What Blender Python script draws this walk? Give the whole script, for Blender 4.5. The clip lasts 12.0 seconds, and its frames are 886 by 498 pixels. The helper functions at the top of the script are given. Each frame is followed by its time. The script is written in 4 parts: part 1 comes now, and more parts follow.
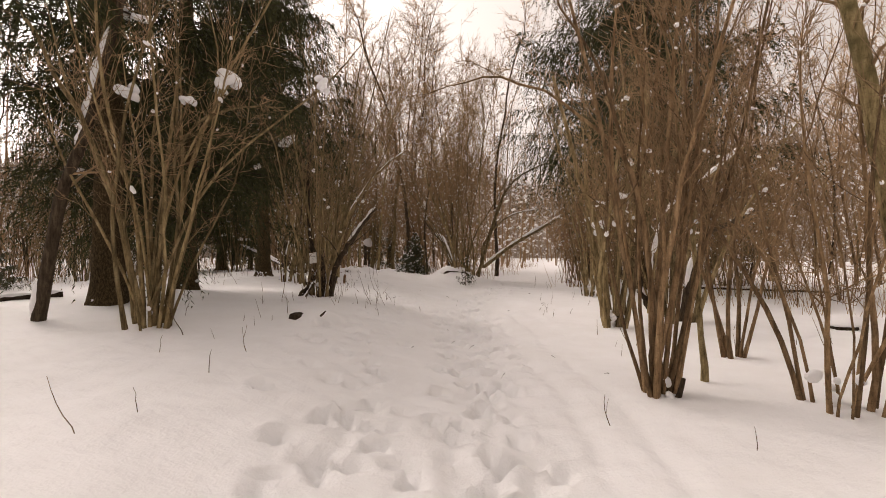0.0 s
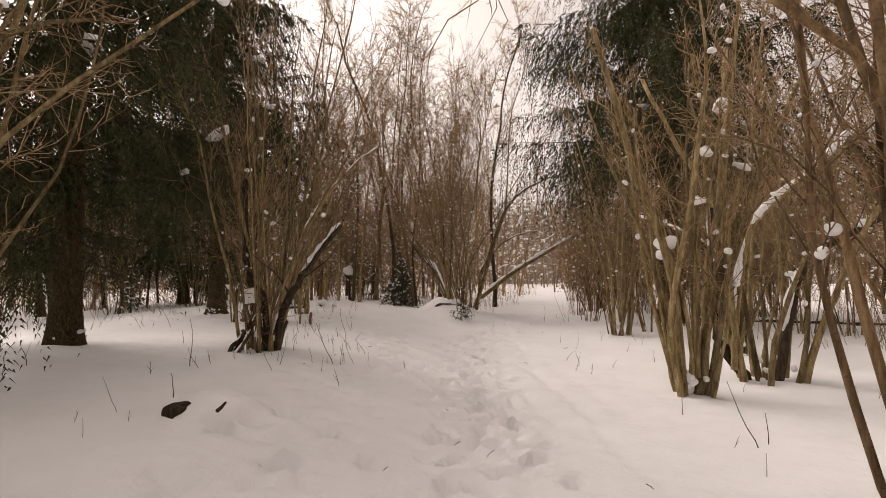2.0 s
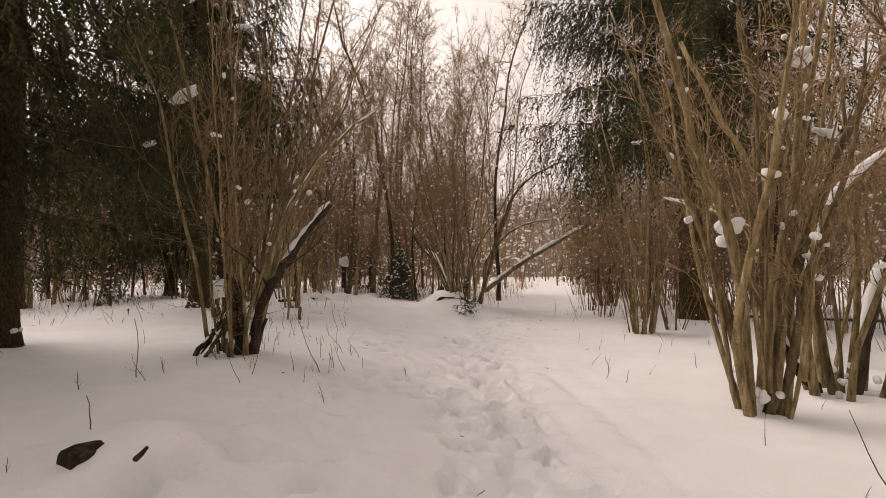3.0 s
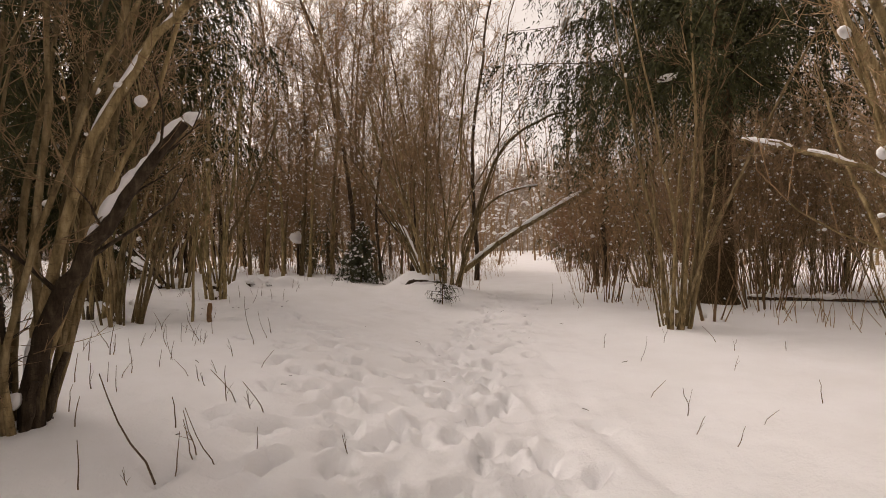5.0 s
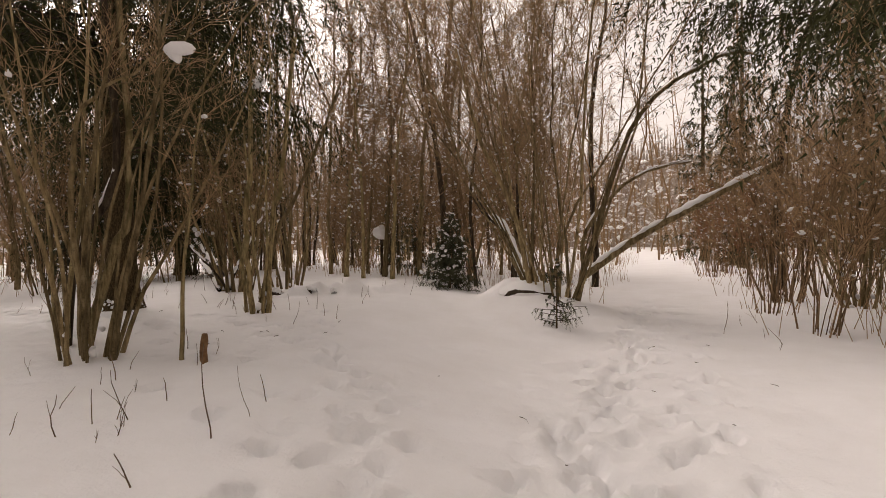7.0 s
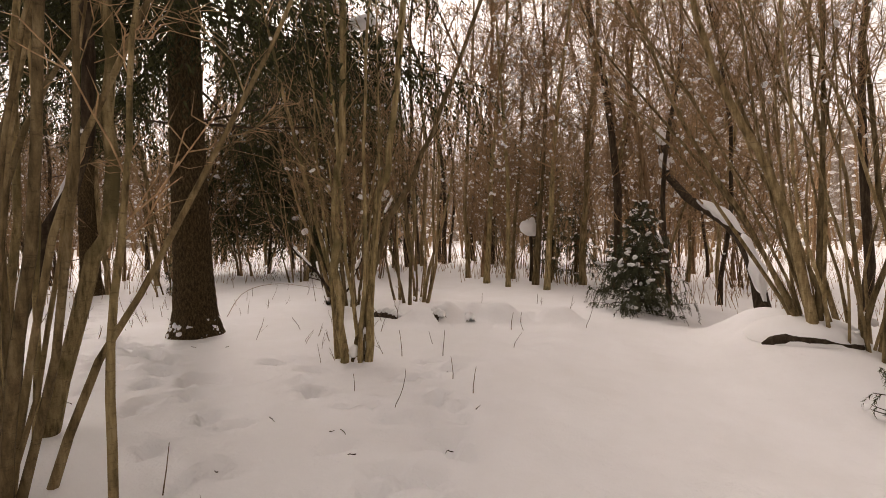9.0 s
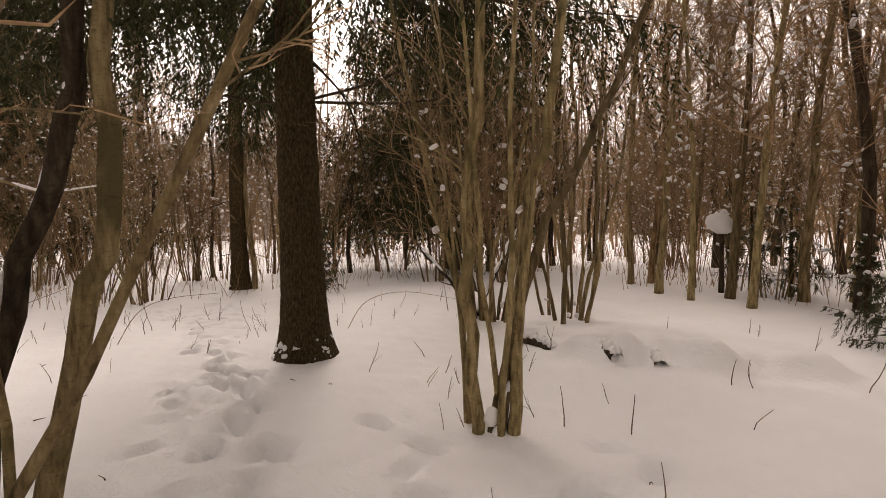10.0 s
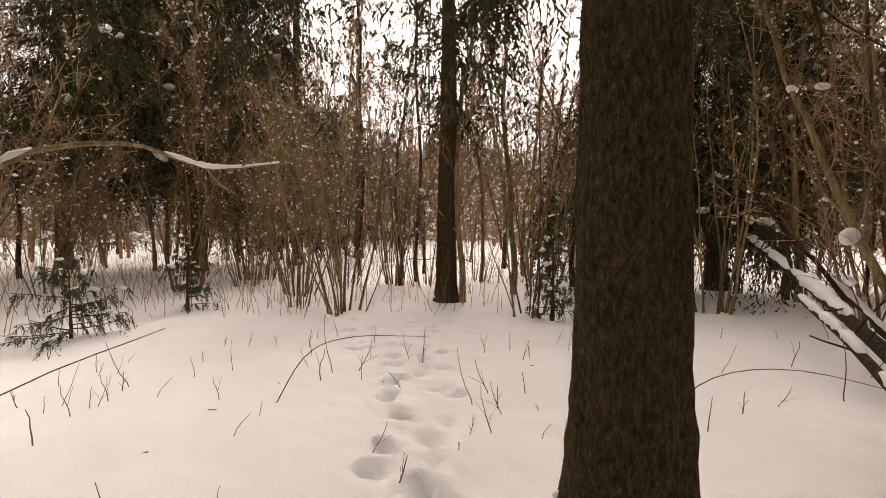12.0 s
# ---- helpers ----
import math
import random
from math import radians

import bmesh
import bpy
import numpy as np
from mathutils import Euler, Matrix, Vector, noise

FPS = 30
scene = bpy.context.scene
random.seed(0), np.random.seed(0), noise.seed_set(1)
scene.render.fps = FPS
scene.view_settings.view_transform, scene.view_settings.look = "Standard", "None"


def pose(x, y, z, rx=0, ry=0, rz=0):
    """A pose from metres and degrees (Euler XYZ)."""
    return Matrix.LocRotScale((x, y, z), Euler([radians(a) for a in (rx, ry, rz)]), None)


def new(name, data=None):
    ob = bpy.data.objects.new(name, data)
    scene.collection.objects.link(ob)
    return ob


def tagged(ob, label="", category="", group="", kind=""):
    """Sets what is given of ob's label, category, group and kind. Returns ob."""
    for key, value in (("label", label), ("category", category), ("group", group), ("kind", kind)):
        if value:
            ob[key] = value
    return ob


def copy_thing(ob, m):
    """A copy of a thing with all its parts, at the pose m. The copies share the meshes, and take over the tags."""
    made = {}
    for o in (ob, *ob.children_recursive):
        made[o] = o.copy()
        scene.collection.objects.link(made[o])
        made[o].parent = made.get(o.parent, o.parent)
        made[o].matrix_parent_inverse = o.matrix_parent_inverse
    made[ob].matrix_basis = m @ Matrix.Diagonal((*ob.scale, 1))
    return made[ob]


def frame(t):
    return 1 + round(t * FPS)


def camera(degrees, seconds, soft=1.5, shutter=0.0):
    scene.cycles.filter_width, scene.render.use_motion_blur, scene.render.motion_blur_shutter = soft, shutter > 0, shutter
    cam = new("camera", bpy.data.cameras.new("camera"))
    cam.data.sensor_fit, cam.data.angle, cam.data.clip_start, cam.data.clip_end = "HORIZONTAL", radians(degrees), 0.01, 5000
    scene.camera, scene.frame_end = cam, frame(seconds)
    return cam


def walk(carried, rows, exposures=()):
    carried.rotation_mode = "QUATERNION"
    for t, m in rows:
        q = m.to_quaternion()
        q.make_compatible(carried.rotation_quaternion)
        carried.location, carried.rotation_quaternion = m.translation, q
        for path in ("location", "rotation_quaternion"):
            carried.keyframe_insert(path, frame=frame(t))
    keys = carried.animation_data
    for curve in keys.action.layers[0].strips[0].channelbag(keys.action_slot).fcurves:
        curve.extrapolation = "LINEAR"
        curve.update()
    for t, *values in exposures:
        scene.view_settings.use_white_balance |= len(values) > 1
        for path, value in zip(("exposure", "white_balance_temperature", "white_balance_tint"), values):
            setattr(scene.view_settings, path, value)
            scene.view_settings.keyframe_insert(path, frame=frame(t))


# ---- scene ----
cam = camera(85.8, 12.0, soft=0.9)
METRES, EYE, TILT, LEAN, TURN = 16.5, 1.32, 0.0, 0.0, 0.0
ROWS = [
    (0.0, 0.0, 0.0, 0.0, -0.0, 0.0, -0.0),
    (0.5, -0.001, 0.0422, 0.001, -0.57, 0.63, 0.2),
    (1.0, -0.0024, 0.0814, 0.0022, -0.76, 1.56, 0.45),
    (1.5, -0.0041, 0.1217, 0.0031, -1.07, 2.39, 0.5),
    (2.0, -0.0028, 0.155, 0.0043, -1.25, 3.12, 0.72),
    (2.5, -0.0064, 0.1848, 0.0027, -1.35, 2.81, 0.52),
    (4.5, -0.0109, 0.3332, 0.0033, -3.56, -0.25, 0.84),
    (5.0, -0.0053, 0.3732, 0.005, -5.13, -0.9, 1.06),
    (5.5, 0.0001, 0.4121, 0.0064, -5.43, -0.72, 0.87),
    (6.0, 0.0106, 0.4532, 0.0082, -1.94, -1.03, 0.94),
    (6.5, 0.0074, 0.4945, 0.0083, 2.78, -1.1, 0.79),
    (7.0, -0.0019, 0.5372, 0.0081, 6.99, -1.37, 0.75),
    (9.0, -0.0615, 0.7064, 0.017, 23.42, -2.35, 0.77),
    (9.5, -0.0836, 0.748, 0.0197, 30.35, -2.81, 0.73),
    (10.0, -0.1134, 0.7827, 0.022, 39.96, -3.11, 0.89),
    (10.5, -0.1509, 0.812, 0.0229, 49.71, -3.03, 0.8),
    (11.0, -0.1908, 0.8303, 0.0242, 56.12, -3.18, 0.63),
    (11.5, -0.2351, 0.8467, 0.0216, 60.75, -3.02, 0.18),
    (12.0, -0.2807, 0.8568, 0.0191, 62.62, -2.65, -0.43),
]
EXPOSURE = [(0.0, 0.55, 7600, 20), (2.5, 0.52, 7600, 20), (5.0, 0.48, 7600, 20), (7.0, 0.60, 7600, 20), (9.5, 0.94, 7700, 21), (10.5, 0.86, 7900, 21), (12.0, 1.02, 7900, 20)]
walk(cam, [(t, pose(0, 0, EYE, TILT, LEAN, TURN) @ pose(METRES * x, METRES * y, METRES * z, 90 + pitch, roll, yaw)) for t, x, y, z, yaw, pitch, roll in ROWS], EXPOSURE)


# ---- world and light: an overcast winter sky with a weak, wide sun ----
SUN_UP, SUN_TURN = radians(42), radians(-55)
world = bpy.data.worlds.new("world")
scene.world = world
world.use_nodes = True
wn, wl = world.node_tree.nodes, world.node_tree.links
sky = wn.new("ShaderNodeTexSky")
sky.sky_type, sky.sun_disc = "NISHITA", False
sky.sun_elevation, sky.sun_rotation = SUN_UP, SUN_TURN
sky.air_density, sky.dust_density, sky.ozone_density = 1.0, 4.5, 1.0
grey = wn.new("ShaderNodeHueSaturation")
grey.inputs["Saturation"].default_value = 0.0
wl.new(sky.outputs[0], grey.inputs["Color"])
wl.new(grey.outputs[0], wn["Background"].inputs["Color"])
wn["Background"].inputs["Strength"].default_value = 0.15
sun_data = bpy.data.lights.new("sun", "SUN")
sun_data.energy, sun_data.angle, sun_data.color = 0.6, radians(45), (1.0, 0.97, 0.93)
sun = new("sun", sun_data)
sun_way = Vector((math.sin(SUN_TURN) * math.cos(SUN_UP), math.cos(SUN_TURN) * math.cos(SUN_UP), math.sin(SUN_UP)))
sun.rotation_euler = sun_way.to_track_quat("Z", "Y").to_euler()


# ---- materials ----
class Nodes:
    """Short hand for a node material."""

    def __init__(self, name):
        self.mat = bpy.data.materials.new(name)
        self.mat.use_nodes = True
        self.n, self.l = self.mat.node_tree.nodes, self.mat.node_tree.links
        self.bsdf = self.n["Principled BSDF"]

    def add(self, kind, **inputs):
        node = self.n.new(kind)
        for key, value in inputs.items():
            self.put(node, key.replace("_", " "), value)
        return node

    def put(self, node, key, value):
        if isinstance(value, bpy.types.NodeSocket):
            self.l.new(value, node.inputs[key])
        else:
            node.inputs[key].default_value = value

    def coords(self, scale):
        tc = self.add("ShaderNodeTexCoord")
        mp = self.add("ShaderNodeMapping", Vector=tc.outputs["Object"], Scale=scale)
        return mp.outputs[0]

    def noise(self, scale, detail=4.0, rough=0.6, stretch=(1, 1, 1)):
        return self.add("ShaderNodeTexNoise", Vector=self.coords(stretch), Scale=scale, Detail=detail, Roughness=rough).outputs["Fac"]

    def ramp(self, fac, *stops):
        node = self.add("ShaderNodeValToRGB", Fac=fac)
        els = node.color_ramp.elements
        while len(els) < len(stops):
            els.new(0.5)
        for e, (at, c) in zip(els, stops):
            e.position, e.color = at, (*c, 1)
        return node.outputs["Color"]

    def mix(self, fac, a, b, blend="MIX"):
        node = self.n.new("ShaderNodeMix")
        node.data_type, node.blend_type = "RGBA", blend
        for k, v in ((0, fac), (6, a), (7, b)):
            if isinstance(v, bpy.types.NodeSocket):
                self.l.new(v, node.inputs[k])
            else:
                node.inputs[k].default_value = (*v, 1) if isinstance(v, tuple) else v
        return node.outputs[2]

    def varied(self, colour, spread=0.35, island=False):
        """The colour, lighter or darker object by object or piece by piece."""
        rnd = self.add("ShaderNodeNewGeometry").outputs["Random Per Island"] if island else self.add("ShaderNodeObjectInfo").outputs["Random"]
        mr = self.add("ShaderNodeMapRange", Value=rnd, To_Min=1 - spread, To_Max=1 + spread)
        hs = self.add("ShaderNodeHueSaturation", Color=colour, Value=mr.outputs[0])
        return hs.outputs[0]

    def done(self, colour, rough, bump=None, strength=0.4, distance=0.01, gloss=0.12):
        self.put(self.bsdf, "Base Color", colour)
        self.put(self.bsdf, "Roughness", rough)
        self.put(self.bsdf, "Specular IOR Level", gloss)
        if bump is not None:
            b = self.add("ShaderNodeBump", Height=bump, Strength=strength, Distance=distance)
            self.put(self.bsdf, "Normal", b.outputs[0])
        return self.mat


def snow_material():
    m = Nodes("snow")
    fine, broad = m.noise(60, 5), m.noise(1.3, 4)
    colour = m.ramp(broad, (0.3, (0.845, 0.84, 0.84)), (0.7, (0.90, 0.90, 0.91)))
    m.bsdf.inputs["Subsurface Weight"].default_value = 0.0
    return m.done(colour, 0.75, m.mix(0.25, m.noise(9, 5), fine), 0.5, 0.04)


def bark_material(name, dark, mid, light, scale=6, spread=0.3, bump=0.6, patch=None):
    m = Nodes(name)
    grain = m.noise(scale, 6, 0.65, (3, 3, 0.6))
    colour = m.ramp(grain, (0.3, dark), (0.52, mid), (0.75, light))
    if patch:
        fac = m.add("ShaderNodeMapRange", Value=m.noise(2.2, 3), From_Min=0.5, From_Max=0.62).outputs[0]
        colour = m.mix(fac, colour, patch)
    rings = m.noise(scale * 4, 4, 0.7, (0.7, 0.7, 2.6))
    dark_rings = m.add("ShaderNodeMapRange", Value=rings, From_Min=0.55, From_Max=0.72, To_Max=0.65).outputs[0]
    colour = m.mix(dark_rings, colour, dark)
    return m.done(m.varied(colour, spread), 0.85, m.mix(0.5, m.noise(scale * 6, 6, 0.65, (2, 2, 0.5)), rings), bump, 0.025)


def spruce_bark_material():
    m = Nodes("spruce_bark")
    wob = m.add("ShaderNodeTexNoise", Vector=m.coords((1, 1, 0.6)), Scale=14.0, Detail=5.0)
    at = m.add("ShaderNodeVectorMath", Vector=wob.outputs["Color"])
    at.operation = "SCALE"
    at.inputs["Scale"].default_value = 0.06
    moved = m.add("ShaderNodeVectorMath")
    moved.operation = "ADD"
    m.l.new(m.coords((1, 1, 0.42)), moved.inputs[0])
    m.l.new(at.outputs[0], moved.inputs[1])
    vor = m.add("ShaderNodeTexVoronoi", Vector=moved.outputs[0], Scale=70.0)
    vor.feature = "DISTANCE_TO_EDGE"
    flakes = m.add("ShaderNodeMapRange", Value=vor.outputs["Distance"], From_Max=0.3).outputs[0]
    grain = m.noise(52, 9, 0.72, (1, 1, 0.4))
    base = m.ramp(grain, (0.33, (0.040, 0.025, 0.012)), (0.5, (0.132, 0.090, 0.043)), (0.68, (0.270, 0.192, 0.100)))
    colour = m.mix(m.add("ShaderNodeMapRange", Value=flakes, From_Max=0.5, To_Min=0.45, To_Max=0.0).outputs[0], base, (0.022, 0.013, 0.007))
    lichen = m.add("ShaderNodeMapRange", Value=m.noise(5, 7, 0.75), From_Min=0.58, From_Max=0.75, To_Max=0.45).outputs[0]
    colour = m.mix(lichen, colour, (0.12, 0.10, 0.06))
    return m.done(colour, 0.9, m.mix(0.75, flakes, grain), 1.0, 0.10)


def needle_material(name, dark, light):
    m = Nodes(name)
    colour = m.ramp(m.noise(1.6, 3), (0.3, dark), (0.7, light))
    return m.done(m.varied(colour, 0.4, True), 0.7)


def plain_material(name, a, b, scale=20, rough=0.8):
    m = Nodes(name)
    return m.done(m.varied(m.ramp(m.noise(scale, 4), (0.3, a), (0.7, b)), 0.25), rough, m.noise(scale * 4), 0.3, 0.005)


def thicket_material():
    m = Nodes("distant_wood")
    stems = m.noise(1.6, 8, 0.75, (2.2, 2.2, 0.25))
    # browns paled and greyed: the haze of distance is put into the colour
    colour = m.ramp(stems, (0.33, (0.16, 0.125, 0.10)), (0.5, (0.32, 0.26, 0.215)), (0.68, (0.46, 0.40, 0.35)))
    spots = m.add("ShaderNodeMapRange", Value=m.noise(3.0, 8, 0.8), From_Min=0.50, From_Max=0.60, To_Max=0.9).outputs[0]
    return m.done(m.mix(spots, colour, (0.72, 0.70, 0.68)), 0.95, stems, 1.0, 0.3)


SNOW = snow_material()
BARK = bark_material("hazel_bark", (0.06, 0.042, 0.02), (0.235, 0.172, 0.088), (0.44, 0.345, 0.205), 7, 0.4)
BARK_RED = bark_material("willow_bark", (0.06, 0.038, 0.02), (0.22, 0.140, 0.076), (0.40, 0.275, 0.162), 7, 0.4)
BARK_DARK = bark_material("old_bark", (0.024, 0.016, 0.010), (0.065, 0.046, 0.030), (0.14, 0.108, 0.072), 9, 0.25, 0.9)
BARK_PALE = bark_material("smooth_pale_bark", (0.065, 0.046, 0.022), (0.33, 0.25, 0.125), (0.50, 0.40, 0.235), 9, 0.2, 0.8, (0.15, 0.122, 0.055))
TWIG = plain_material("twigs", (0.21, 0.132, 0.072), (0.46, 0.305, 0.175))
TWIG_RED = plain_material("red_twigs", (0.17, 0.072, 0.036), (0.34, 0.16, 0.085))
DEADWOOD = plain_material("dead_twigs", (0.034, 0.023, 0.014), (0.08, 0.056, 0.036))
SPRUCE = spruce_bark_material()
NEEDLES = needle_material("needles", (0.034, 0.036, 0.014), (0.066, 0.066, 0.027))
NEEDLES_YOUNG = needle_material("young_needles", (0.055, 0.060, 0.034), (0.105, 0.108, 0.064))
STRAW = plain_material("dry_stalk", (0.11, 0.072, 0.05), (0.23, 0.16, 0.11))
CUTWOOD = plain_material("rotten_wood", (0.16, 0.085, 0.04), (0.32, 0.19, 0.10))
PAPER = plain_material("paper", (0.70, 0.69, 0.66), (0.80, 0.79, 0.77))
INK = plain_material("grey_print", (0.20, 0.20, 0.20), (0.28, 0.28, 0.28))
THICKET = thicket_material()


# ---- mesh tools ----
def crossed(a, b):
    """The cross product, row by row."""
    x, y, z = a[..., 0], a[..., 1], a[..., 2]
    u, v, w = b[..., 0], b[..., 1], b[..., 2]
    return np.stack([y * w - z * v, z * u - x * w, x * v - y * u], -1)


class Shape:
    """Gathers tubes, lumps and blades into one mesh."""

    def __init__(self):
        self.v, self.f, self.n = [], [], 0

    def put(self, verts, faces):
        self.v.append(np.asarray(verts, float))
        self.f.append(np.asarray(faces, int) + self.n)
        self.n += len(verts)

    def tube(self, path, radii, sides=6, knobs=0.0, rng=None):
        path = np.asarray(path, float)
        k = len(path)
        t = np.empty_like(path)
        t[1:-1] = path[2:] - path[:-2]
        t[0], t[-1] = path[1] - path[0], path[-1] - path[-2]
        t /= np.sqrt((t * t).sum(1))[:, None] + 1e-9
        ref = np.array((0.0, 1.0, 0.0)) if abs(t[0][1]) < 0.8 else np.array((1.0, 0.0, 0.0))
        a = crossed(t, ref)
        a /= np.sqrt((a * a).sum(1))[:, None] + 1e-9
        b = crossed(t, a)
        ang = np.linspace(0, 2 * np.pi, sides, endpoint=False)
        r = np.asarray(radii, float)[:, None] * np.ones(sides)
        if knobs and rng is not None:
            r = r * (1 + knobs * rng.standard_normal(r.shape))
        ring = path[:, None] + r[:, :, None] * (np.cos(ang)[None, :, None] * a[:, None] + np.sin(ang)[None, :, None] * b[:, None])
        i = np.arange(k - 1)[:, None] * sides
        j, j2 = np.arange(sides)[None], (np.arange(sides)[None] + 1) % sides
        faces = np.stack([i + j, i + j2, i + sides + j2, i + sides + j], -1).reshape(-1, 4)
        self.put(ring.reshape(-1, 3), faces)
        tip = np.arange(sides) + (k - 1) * sides
        for s in range(1, sides - 1, 2):
            quad = (tip[0], tip[s], tip[s + 1], tip[min(s + 2, sides - 1)])
            self.f.append(np.array([quad]) + self.n - k * sides)

    def spikes(self, starts, ends, radius, rng, bend=0.12):
        """Many thin twigs at once, each tapering to a point, with one bend on the way."""
        starts, ends = np.asarray(starts, float), np.asarray(ends, float)
        n = len(starts)
        d = ends - starts
        size = np.sqrt((d * d).sum(1))[:, None] + 1e-9
        a = crossed(d, rng.standard_normal((n, 3)))
        a /= np.sqrt((a * a).sum(1))[:, None] + 1e-9
        b = crossed(d / size, a)
        r = np.broadcast_to(np.asarray(radius, float), (n,))[:, None]
        ring = [math.cos(q) * a + math.sin(q) * b for q in (0.0, 2.094, 4.189)]
        foot = [starts + r * q for q in ring]
        i = np.arange(n)[:, None]
        if not bend:
            self.put(np.stack(foot + [ends], 1).reshape(-1, 3), (i[:, None] * 4 + np.array(((0, 1, 3, 3), (1, 2, 3, 3), (2, 0, 3, 3)))).reshape(-1, 4))
            return
        mid = starts + d * 0.5 + size * bend * rng.standard_normal((n, 3))
        knee = [mid + 0.7 * r * q for q in ring]
        faces = np.array(((0, 1, 4, 3), (1, 2, 5, 4), (2, 0, 3, 5), (3, 4, 6, 6), (4, 5, 6, 6), (5, 3, 6, 6)))
        self.put(np.stack(foot + knee + [ends], 1).reshape(-1, 3), (i[:, None] * 7 + faces).reshape(-1, 4))

    def lump(self, at, size, rng, detail=False, crumb=False):
        v, f = CRUMB if crumb else BALL_FINE if detail else BALL
        k = rng.standard_normal((3, 3)) * 1.4
        w = np.sign(v) * np.abs(v) ** 0.75
        w = w * (1 + 0.30 * np.sin(v @ k + rng.uniform(0, 6.28, 3)).mean(1, keepdims=True)) * np.asarray(size)
        w = w @ np.array(Euler((rng.normal(0, 0.45), rng.normal(0, 0.45), rng.uniform(0, 6.28))).to_matrix())
        self.put(w + np.asarray(at), np.concatenate([f, f[:, 2:3]], 1))

    def mesh(self, name, material, smooth=True):
        me = bpy.data.meshes.new(name)
        if not self.v:
            return me
        v, f = np.concatenate(self.v), np.concatenate(self.f)
        three = (f[:, 2] == f[:, 3]) | (f[:, 1] == f[:, 3])
        loops = np.concatenate([f[~three].ravel(), f[three][:, :3].ravel()])
        sizes = np.concatenate([np.full((~three).sum(), 4), np.full(three.sum(), 3)])
        me.vertices.add(len(v))
        me.vertices.foreach_set("co", v.ravel())
        me.loops.add(len(loops))
        me.loops.foreach_set("vertex_index", loops.astype(np.int32))
        me.polygons.add(len(sizes))
        me.polygons.foreach_set("loop_start", (np.cumsum(sizes) - sizes).astype(np.int32))
        me.update(calc_edges=True)
        me.materials.append(material)
        if smooth:
            me.shade_smooth()
        return me


def ball(level):
    bm = bmesh.new()
    bmesh.ops.create_icosphere(bm, subdivisions=level, radius=1)
    v = np.array([p.co[:] for p in bm.verts])
    f = np.array([[p.index for p in q.verts] for q in bm.faces])
    bm.free()
    return v, f


BALL, BALL_FINE = ball(1), ball(2)
CRUMB = (np.array(((1, 0, 0), (-1, 0, 0), (0, 1, 0), (0, -1, 0), (0, 0, 1), (0, 0, -1.0))),
         np.array(((0, 2, 4), (2, 1, 4), (1, 3, 4), (3, 0, 4), (2, 0, 5), (1, 2, 5), (3, 1, 5), (0, 3, 5))))


def part(name, shape, material, parent, label="", smooth=True):
    ob = new(name, shape.mesh(name, material, smooth))
    ob.parent = parent
    return tagged(ob, label)


def thing(name, at, label, category, group=""):
    ob = new(name)
    ob.location = at
    ob.empty_display_size = 0.2
    return tagged(ob, label, category, group)


def unit(v):
    v = np.asarray(v, float)
    return v / (math.sqrt(float(v @ v)) + 1e-9)


def units(v):
    return v / (np.sqrt((v * v).sum(-1))[..., None] + 1e-9)


def splayed(d, angle, rng):
    """Directions that leave the rows of d by the given angles, at random turns."""
    w = rng.standard_normal(d.shape)
    w = units(w - d * (w * d).sum(-1)[..., None])
    return d * np.cos(angle)[..., None] + w * np.sin(angle)[..., None]


def grown(start, heading, length, segments, rng, wander=0.12, rise=0.0):
    """A wavering path that starts along heading and bends upwards by rise."""
    p, d = [np.asarray(start, float)], unit(heading)
    for _ in range(segments):
        d = unit(d + wander * rng.standard_normal(3) + np.array((0, 0, rise)))
        p.append(p[-1] + d * length / segments)
    return np.array(p)


def along(path, f):
    s = f * (len(path) - 1)
    i = min(int(s), len(path) - 2)
    return path[i] + (path[i + 1] - path[i]) * (s - i), unit(path[i + 1] - path[i])


def sideways(d, angle, rng):
    """A direction that leaves d by an angle, at a random turn round it."""
    w = rng.standard_normal(3)
    w = unit(w - d * np.dot(w, d))
    return d * math.cos(angle) + w * math.sin(angle)


# ---- the ground ----
def smooth(a):
    a = np.clip(a, 0, 1)
    return a * a * (3 - 2 * a)


def hump(x, y, cx, cy, r, h):
    return h * np.exp(-((x - cx) ** 2 + (y - cy) ** 2) / (r * r))


def waves(x, y, size, seed):
    """Soft uneven swell from a few crossed sines."""
    rng = np.random.default_rng(seed)
    out = 0
    for _ in range(7):
        a, ph, k = rng.uniform(0, 6.28), rng.uniform(0, 6.28), rng.uniform(0.6, 1.9) / size
        out = out + np.sin((x * math.cos(a) + y * math.sin(a)) * k * 6.28 + ph)
    return out / 7


